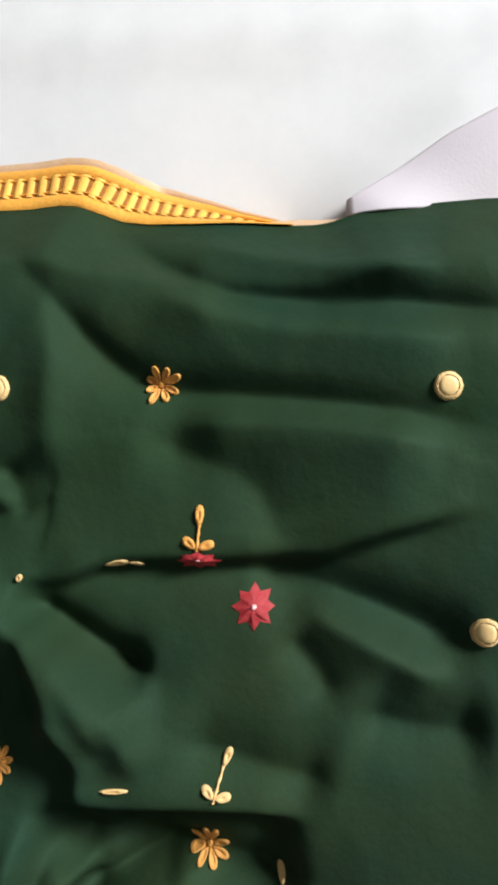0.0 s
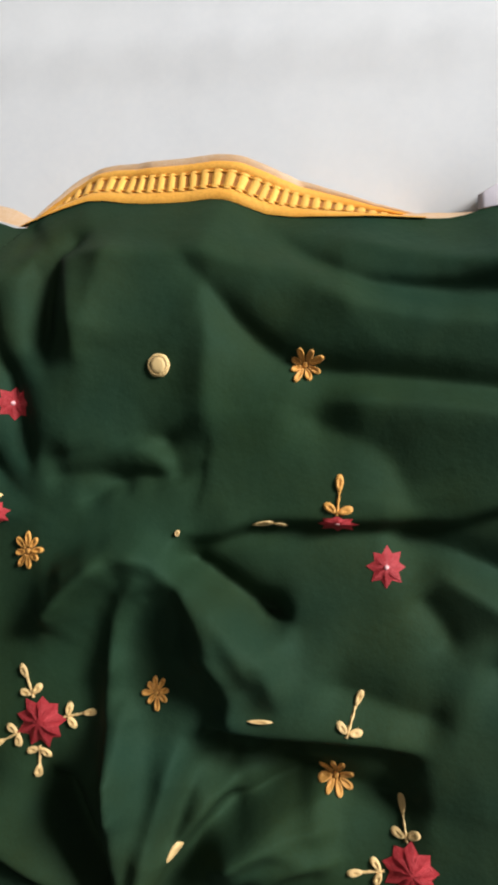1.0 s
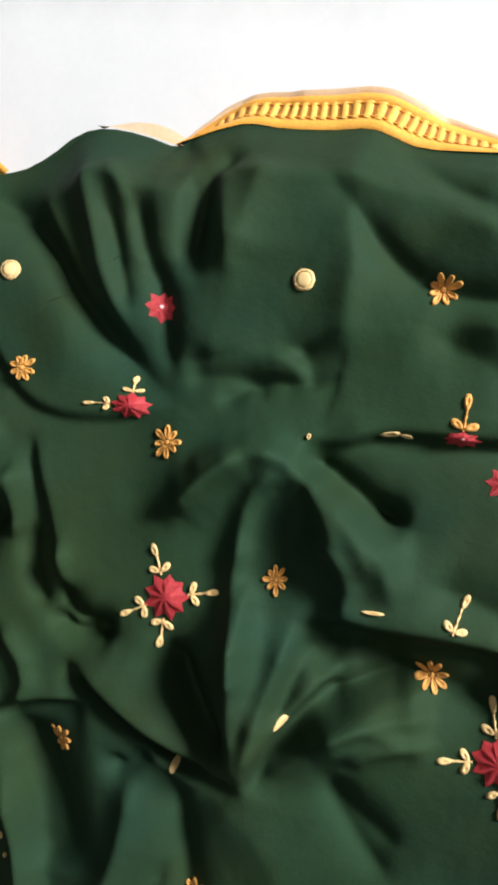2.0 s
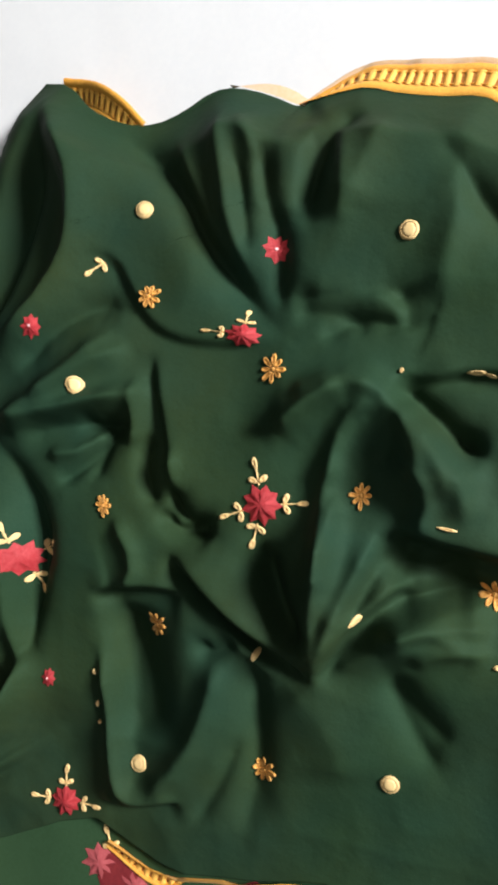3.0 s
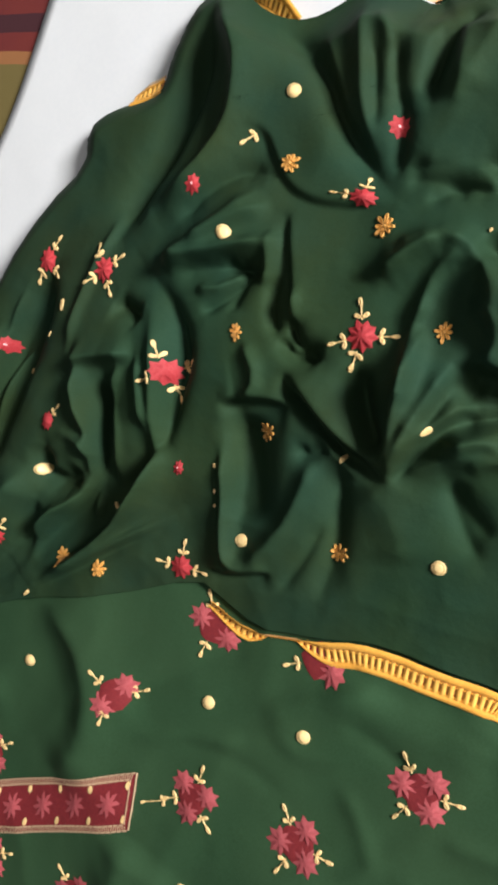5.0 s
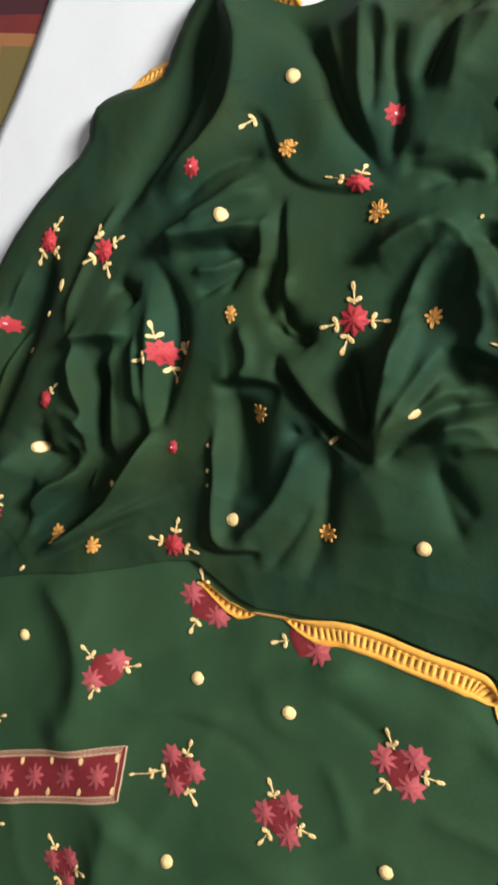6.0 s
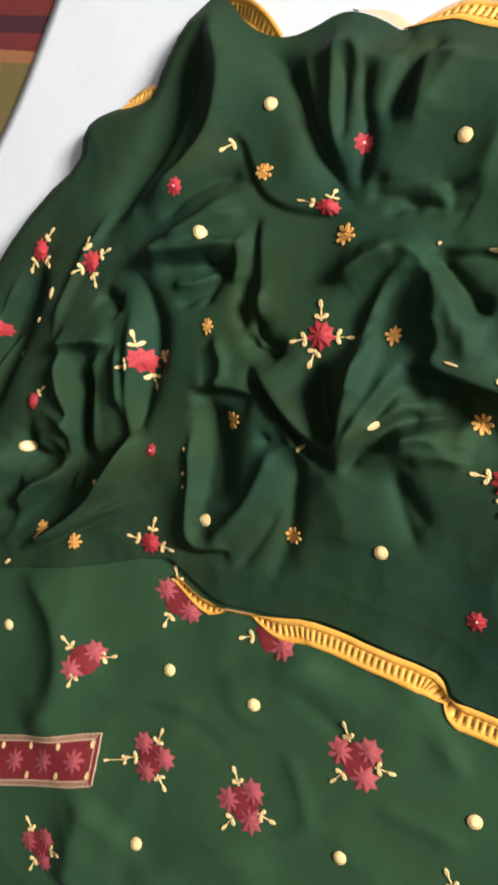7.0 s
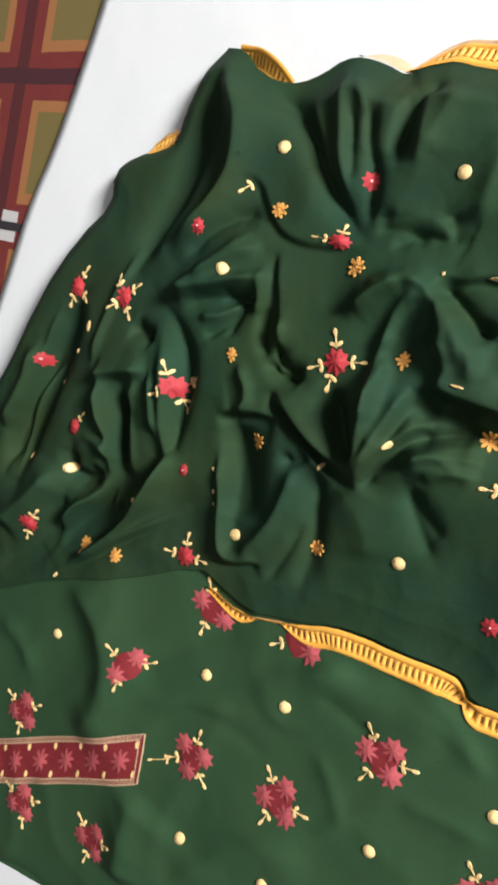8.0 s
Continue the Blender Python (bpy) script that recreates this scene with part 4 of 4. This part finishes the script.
def mirror(parent, grid, x, y, r=0.0049, turn=0.0, sx=1.0, sy=1.0, skew=0.0):
    sew = Sewn(parent, grid, x, y, turn, sx, sy, skew)
    n, verts = 22, []
    for k, z in ((1.0, -0.0003), (0.9, 0.0010), (0.74, 0.0010)):
        for i in range(n):
            a = 2 * math.pi * i / n
            q = r * k * random.uniform(0.96, 1.04)
            verts.append((q * math.cos(a), q * math.sin(a), z))
    faces = [(o + i, o + (i + 1) % n, o + n + (i + 1) % n, o + n + i) for o in (0, n) for i in range(n)]
    rim = sew.mesh("mirror", verts, faces, CREAM_THREAD, label="round mirror disc in a cream thread rim")
    sew.mesh("mirror_disc", *spot(0.80 * r, 0.0012, 16, 0.05), MIRROR, rim)


def sprig(sew, parent, x, y, turn, stem=0.011, leaf=0.0075, side=0.45, mat=None, pair=True):
    """A stem with a leaf at its tip and a pair of leaves beside it."""
    mat = mat or CREAM_THREAD
    c, s = math.cos(turn), math.sin(turn)
    root = sew.mesh("sprig", *bar(x, y, x + c * stem, y + s * stem, 0.0010), mat, parent, "cream thread sprig with small leaves")
    sew.mesh("leaf", *loop(leaf, 0.42 * leaf, 0, x + c * stem * 0.95, y + s * stem * 0.95, turn + random.uniform(-0.12, 0.12), 0.3), mat, root)
    if pair:
        for d in (-1, 1):
            a = turn + d * random.uniform(0.95, 1.25)
            sew.mesh("leaf", *loop(0.85 * leaf, 0.45 * leaf, 0, x + c * stem * side, y + s * stem * side, a, 0.3), mat, root)
    return root


def big_motif(parent, grid, x, y, r=0.012, turn=0.0, sx=1.0, sy=1.0, skew=0.0, arms=(0, 90, 180, 270)):
    sew = Sewn(parent, grid, x, y, turn, sx, sy, skew)
    core = sew.mesh("embroidered_motif", *star(0.86 * r, 0.70, 9, 0.0030), RED_THREAD, label="red thread star with four cream leafy sprigs")
    for a in arms:
        q = radians(a)
        sprig(sew, core, 0.80 * r * math.cos(q), 0.80 * r * math.sin(q), q, stem=0.66 * r, leaf=0.56 * r, side=0.16)


def cluster(parent, grid, x, y, r=0.0115, turn=0.0, sx=1.0, sy=1.0, skew=0.0, stars=(90, 210, 330), arms=(150, 270, 30)):
    """Stars set round a dark red ground, with sprigs in the gaps."""
    sew = Sewn(parent, grid, x, y, turn, sx, sy, skew)
    core = sew.mesh("embroidered_motif", *spot(1.15 * r, 0.0004, 16, 0.12), RED_DARK, label="cluster of red thread stars with cream sprigs")
    for a in stars:
        q = radians(a)
        sew.mesh("star", *star(r, 0.66, 8, 0.0017, 1.1 * r * math.cos(q), 1.1 * r * math.sin(q), random.uniform(0, 1)), RED_SOFT, core)
    for a in arms:
        q = radians(a)
        sprig(sew, core, 1.2 * r * math.cos(q), 1.2 * r * math.sin(q), q, stem=0.8 * r, leaf=0.62 * r, side=0.2)


def lone_sprig(parent, grid, x, y, turn=0.0, stem=0.011, leaf=0.0075, sx=1.0, sy=1.0, skew=0.0, pair=True, mat=None):
    sew = Sewn(parent, grid, x, y, turn, sx, sy, skew)
    sprig(sew, parent, 0, 0, 0, stem, leaf, 0.1, mat, pair)


def dash(parent, grid, x, y, turn=0.0, long=0.008, wide=0.003, mat=None):
    """The end of a leaf that shows at the edge of a fold."""
    sew = Sewn(parent, grid, x, y, turn)
    sew.mesh("leaf", *loop(long, wide, 0, -long / 2, 0, 0.0, 0.3), mat or CREAM_THREAD, label="cream thread leaf on a fold")


def placket(parent, grid, x, y, turn, long, wide, step, shear):
    """A stitched band that runs back from its tip: a double border, red stars, leaves on both sides."""
    sew = Sewn(parent, grid, x, y, turn, shear=shear)
    nx, verts = 60, []
    for j in range(9):
        for i in range(nx + 1):
            verts.append((-long * i / nx, wide * (j / 8 - 0.5), 0.0003))
    faces = [(j * (nx + 1) + i, j * (nx + 1) + i + 1, (j + 1) * (nx + 1) + i + 1, (j + 1) * (nx + 1) + i) for j in range(8) for i in range(nx)]
    band = sew.mesh("placket", verts, faces, RED_DARK, label="dark red placket band edged with beige stitching")
    for inset in (0.0, 0.0048):
        h = wide / 2 - inset
        for x0, y0, x1, y1 in ((-long, h, -inset, h), (-long, -h, -inset, -h)):
            v, f = [], []
            steps = 60
            for i in range(steps):
                b, e = x0 + (x1 - x0) * i / steps, x0 + (x1 - x0) * (i + 0.86) / steps
                o = len(v)
                v += [(b, y0 - 0.0008, 0.0004), (e, y0 - 0.0008, 0.0004), (e, y0, 0.0013), (b, y0, 0.0013), (e, y0 + 0.0008, 0.0004), (b, y0 + 0.0008, 0.0004)]
                f += [(o, o + 1, o + 2, o + 3), (o + 3, o + 2, o + 4, o + 5)]
            sew.mesh("border_stitch", v, f, BEIGE_THREAD, band)
        sew.mesh("border_stitch", *bar(-inset, -h, -inset, h, 0.0013, 0.0013), BEIGE_THREAD, band)
    for side in (-1, 1):
        v, f = [], []
        for i in range(int(long / 0.0022)):
            b = -0.003 - i * 0.0022
            o = len(v)
            y0, y1 = side * (wide / 2 - 0.0008), side * (wide / 2 - 0.0042)
            v += [(b, y0, 0.0006), (b - 0.001, y0, 0.0006), (b - 0.0014, y1, 0.0006), (b - 0.0004, y1, 0.0006)]
            f += [(o, o + 1, o + 2, o + 3)]
        sew.mesh("cross_stitch", v, f, BEIGE_THREAD, band)
    for i in range(int(long / step)):
        cx = -0.024 - i * step
        sew.mesh("star", *star(0.0142, 0.70, 8, 0.0018, cx, 0, random.uniform(0, 1)), RED_SOFT, band)
        for side in (-1, 1):
            ly = side * (wide / 2 - 0.0125)
            sew.mesh("leaf", *loop(0.0085, 0.0055, 0, cx + step / 2 * (1 if i else 0.9), ly - side * 0.0012, side * math.pi / 2, 0.3), CREAM_THREAD, band)


mirror(dupatta, dupatta_grid, -0.2586, 0.0268)
mirror(dupatta, dupatta_grid, -0.2730, -0.0747)
mirror(dupatta, dupatta_grid, -0.3971, -0.2953)
mirror(dupatta, dupatta_grid, -0.2043, -0.2792)
mirror(dupatta, dupatta_grid, -0.0680, -0.2400)
mirror(dupatta, dupatta_grid, -0.1144, 0.0315)
mirror(dupatta, dupatta_grid, 0.0442, 0.0304)
mirror(dupatta, dupatta_grid, 0.0561, -0.0524)
mirror(kurta, kurta_grid, -0.1948, -0.4127, 0.0051)
mirror(kurta, kurta_grid, -0.1171, -0.3981, 0.0051)
mirror(kurta, kurta_grid, -0.0147, -0.4664, 0.0051)
mirror(kurta, kurta_grid, -0.1683, -0.5661, 0.0051)
mirror(kurta, kurta_grid, -0.3679, -0.4657, 0.0051)
mirror(kurta, kurta_grid, 0.0553, -0.3843, 0.0051)
mirror(kurta, kurta_grid, -0.0841, -0.5519, 0.0051)
daisy(dupatta, dupatta_grid, -0.2447, -0.0197, turn=32)
daisy(dupatta, dupatta_grid, -0.1676, -0.0461, turn=8)
daisy(dupatta, dupatta_grid, -0.2092, -0.1974, turn=7)
daisy(dupatta, dupatta_grid, -0.1344, -0.2598, turn=7)
daisy(dupatta, dupatta_grid, -0.3174, -0.3525, turn=28)
daisy(dupatta, dupatta_grid, -0.3580, -0.3593, turn=37)
daisy(dupatta, dupatta_grid, -0.0557, 0.0330, turn=17)
daisy(dupatta, dupatta_grid, -0.0393, -0.1331, turn=15)
daisy(dupatta, dupatta_grid, -0.1102, -0.0989, turn=10, sx=0.8, sy=0.9)
daisy(dupatta, dupatta_grid, -0.2473, -0.1367, turn=10, sx=0.6, sy=0.9, skew=20)
red_flower(dupatta, dupatta_grid, -0.1801, 0.0156)
red_flower(dupatta, dupatta_grid, -0.0217, -0.0448)
red_flower(dupatta, dupatta_grid, 0.0059, -0.2547)
red_flower(dupatta, dupatta_grid, -0.3103, -0.0476, sx=0.6, skew=-20)
red_flower(dupatta, dupatta_grid, -0.4609, -0.2058, sx=0.7)
red_flower(dupatta, dupatta_grid, -0.2670, -0.2454, sx=0.6, sy=0.9, r=0.007)
red_flower(dupatta, dupatta_grid, -0.0408, -0.0291, sy=0.4, r=0.008)
big_motif(dupatta, dupatta_grid, -0.1585, -0.1148, r=0.0125, turn=8, arms=(6, 103, 202, 259))
big_motif(dupatta, dupatta_grid, -0.2955, -0.1800, r=0.0125, turn=35, sx=0.9)
big_motif(dupatta, dupatta_grid, -0.3744, -0.1218, r=0.0125, turn=40, sx=0.75)
big_motif(dupatta, dupatta_grid, -0.4369, -0.1276, r=0.0125, turn=63, sx=0.7, arms=(0, 180, 270))
big_motif(dupatta, dupatta_grid, -0.1874, -0.0314, r=0.012, turn=94, sy=0.6, arms=(0, 90))
big_motif(dupatta, dupatta_grid, -0.2479, -0.3206, r=0.0115, turn=98, arms=(0, 90, 270))
big_motif(dupatta, dupatta_grid, -0.4260, -0.3659, r=0.0115, turn=58, sx=0.9, arms=(0, 200))
big_motif(dupatta, dupatta_grid, -0.3930, -0.2511, r=0.0115, turn=57, sx=0.6, sy=0.9, arms=(0,))
big_motif(dupatta, dupatta_grid, -0.0095, -0.1604, r=0.0125, turn=10, arms=(90, 180, 270))
lone_sprig(dupatta, dupatta_grid, -0.0410, -0.0258, turn=86, stem=0.009, leaf=0.0075, mat=GOLD_THREAD)
lone_sprig(dupatta, dupatta_grid, -0.0350, -0.1086, turn=74, stem=0.011, leaf=0.0068)
lone_sprig(dupatta, dupatta_grid, -0.2765, -0.0045, turn=-135, stem=0.008, leaf=0.006)
dash(dupatta, dupatta_grid, -0.0697, -0.0304, turn=9, long=0.009, wide=0.0022)
dash(dupatta, dupatta_grid, -0.0631, -0.0305, turn=-6, long=0.006, wide=0.0016)
dash(dupatta, dupatta_grid, -0.1000, -0.1589, turn=62, long=0.0085, wide=0.0036)
dash(dupatta, dupatta_grid, -0.1487, -0.1953, turn=80, long=0.007, wide=0.0035)
dash(dupatta, dupatta_grid, -0.3225, -0.3005, turn=131, long=0.008, wide=0.0035)
dash(dupatta, dupatta_grid, -0.2393, -0.2335, turn=110, long=0.004, wide=0.002)
dash(dupatta, dupatta_grid, -0.2348, -0.2522, turn=103, long=0.004, wide=0.002)
dash(dupatta, dupatta_grid, -0.2322, -0.2628, turn=99, long=0.003, wide=0.002)
dash(dupatta, dupatta_grid, -0.0676, -0.1044, turn=1, long=0.01, wide=0.0016)
dash(dupatta, dupatta_grid, -0.1036, -0.0356, turn=77, long=0.003, wide=0.002)
dash(dupatta, dupatta_grid, -0.4407, -0.2218, turn=85, long=0.006, wide=0.002)
dash(dupatta, dupatta_grid, -0.4162, -0.1843, turn=72, long=0.006, wide=0.002)
dash(dupatta, dupatta_grid, -0.4523, -0.3040, turn=85, long=0.008, wide=0.003)
dash(dupatta, dupatta_grid, -0.4090, -0.1583, turn=101, long=0.011, wide=0.004)
dash(dupatta, dupatta_grid, -0.3855, -0.4066, turn=58, long=0.009, wide=0.003)
cluster(kurta, kurta_grid, -0.0306, -0.3921, turn=33, stars=(30, 150, 285), arms=(100, 215, 340))
cluster(kurta, kurta_grid, -0.0966, -0.4773, turn=35, stars=(40, 165, 290), arms=(95, 220, 330))
cluster(kurta, kurta_grid, -0.1832, -0.4910, turn=33, stars=(115, 0, 235), arms=(55, 285, 180))
cluster(kurta, kurta_grid, -0.2585, -0.6371, turn=37, stars=(30, 160, 280), arms=(110, 230, 350))
cluster(kurta, kurta_grid, -0.2718, -0.4453, turn=30, stars=(30, 210), arms=(130, 230, 0))
cluster(kurta, kurta_grid, -0.2088, -0.3555, turn=28, stars=(140, 310), arms=(90, 230))
cluster(kurta, kurta_grid, -0.1250, -0.3409, turn=29, stars=(315,), arms=(185,))
cluster(kurta, kurta_grid, -0.3845, -0.5653, turn=32, stars=(50, 180, 290), arms=(10, 130, 240))
cluster(kurta, kurta_grid, -0.3551, -0.6596, turn=35, stars=(50, 180, 290), arms=(0, 130, 260))
cluster(kurta, kurta_grid, 0.0726, -0.4466, turn=39, stars=(30, 150, 285), arms=(100, 215, 340))
placket(kurta, kurta_grid, -0.2303, -0.5226, 34.5, 0.32, 0.0463, 0.0385, 0.514)
lone_sprig(kurta, kurta_grid, -0.2039, -0.5067, turn=-147, stem=0.020, leaf=0.006)
top_band = smooth_line([(-0.1900, 0.0980), (-0.1800, 0.1018), (-0.1648, 0.1073), (-0.1540, 0.1099), (-0.1352, 0.1074), (-0.1142, 0.1078), (-0.0963, 0.1092), (-0.0833, 0.1046), (-0.0731, 0.1011), (-0.0439, 0.0994), (-0.0228, 0.0984), (-0.0085, 0.0975)], 1)
lace(dupatta, top_band, ((0, 70), (0.1, 50), (0.2, 22), (0.33, 5), (0.52, 0), (0.64, 10), (0.76, 38), (0.88, 60), (1, 75)), 0.0188, dupatta_grid)
lower_band = smooth_line(BOTTOM_EDGE[5:], 1)
lace(dupatta, lower_band, ((0, 70), (0.1, 50), (0.14, 84), (0.2, 82), (0.27, 20), (0.34, 5), (0.6, 5), (0.64, 70), (0.67, 10), (1, 5)), 0.0188, dupatta_grid, flip=-1)


def net_hem(parent, line, wide):
    """The pale net edge that shows where the lace is turned under: it tapers to both ends."""
    line = resampled(smooth_line(line, 2), 40)
    along = np.gradient(line, axis=0)
    along /= np.hypot(*along.T)[:, None]
    out = np.stack([-along[:, 1], along[:, 0]], 1)
    swell = wide * np.sin(np.linspace(0.12, math.pi - 0.12, 40))
    z = height(dupatta_grid, line[:, 0], line[:, 1])
    rows = [np.concatenate([line + out * (k * swell)[:, None], (z - 0.0005 - k * 0.5 * np.maximum(z - 0.004, 0))[:, None]], 1) for k in (-0.1, 0.35, 0.7, 1.0)]
    verts = np.stack(rows, 1).reshape(-1, 3)
    faces = [(4 * k + j, 4 * k + j + 1, 4 * k + j + 5, 4 * k + j + 4) for k in range(39) for j in range(3)]
    return mesh_object("net_hem", verts, faces, PALE_NET, parent, "pale beige net hem turned under")


net_hem(dupatta, [(-0.2330, 0.1070), (-0.2253, 0.1071), (-0.2056, 0.1043), (-0.1843, 0.0964), (-0.1740, 0.1030)], 0.0075)
net_hem(dupatta, [(-0.0300, 0.0990), (-0.0085, 0.0975), (0.0048, 0.0973), (0.0200, 0.1022)], 0.0045)
tent_band = smooth_line([(-0.3405, 0.1041), (-0.3183, 0.1025), (-0.2956, 0.0933), (-0.2811, 0.0817)], 2)
lace(dupatta, tent_band, ((0, 20), (1, 20)), 0.016, dupatta_grid, flip=-1)
side_band = smooth_line([(-0.4074, 0.0050), (-0.3910, 0.0116), (-0.3760, 0.0170)], 1)
lace(dupatta, side_band, ((0, 30), (0.5, 5), (1, 0)), 0.014, dupatta_grid)
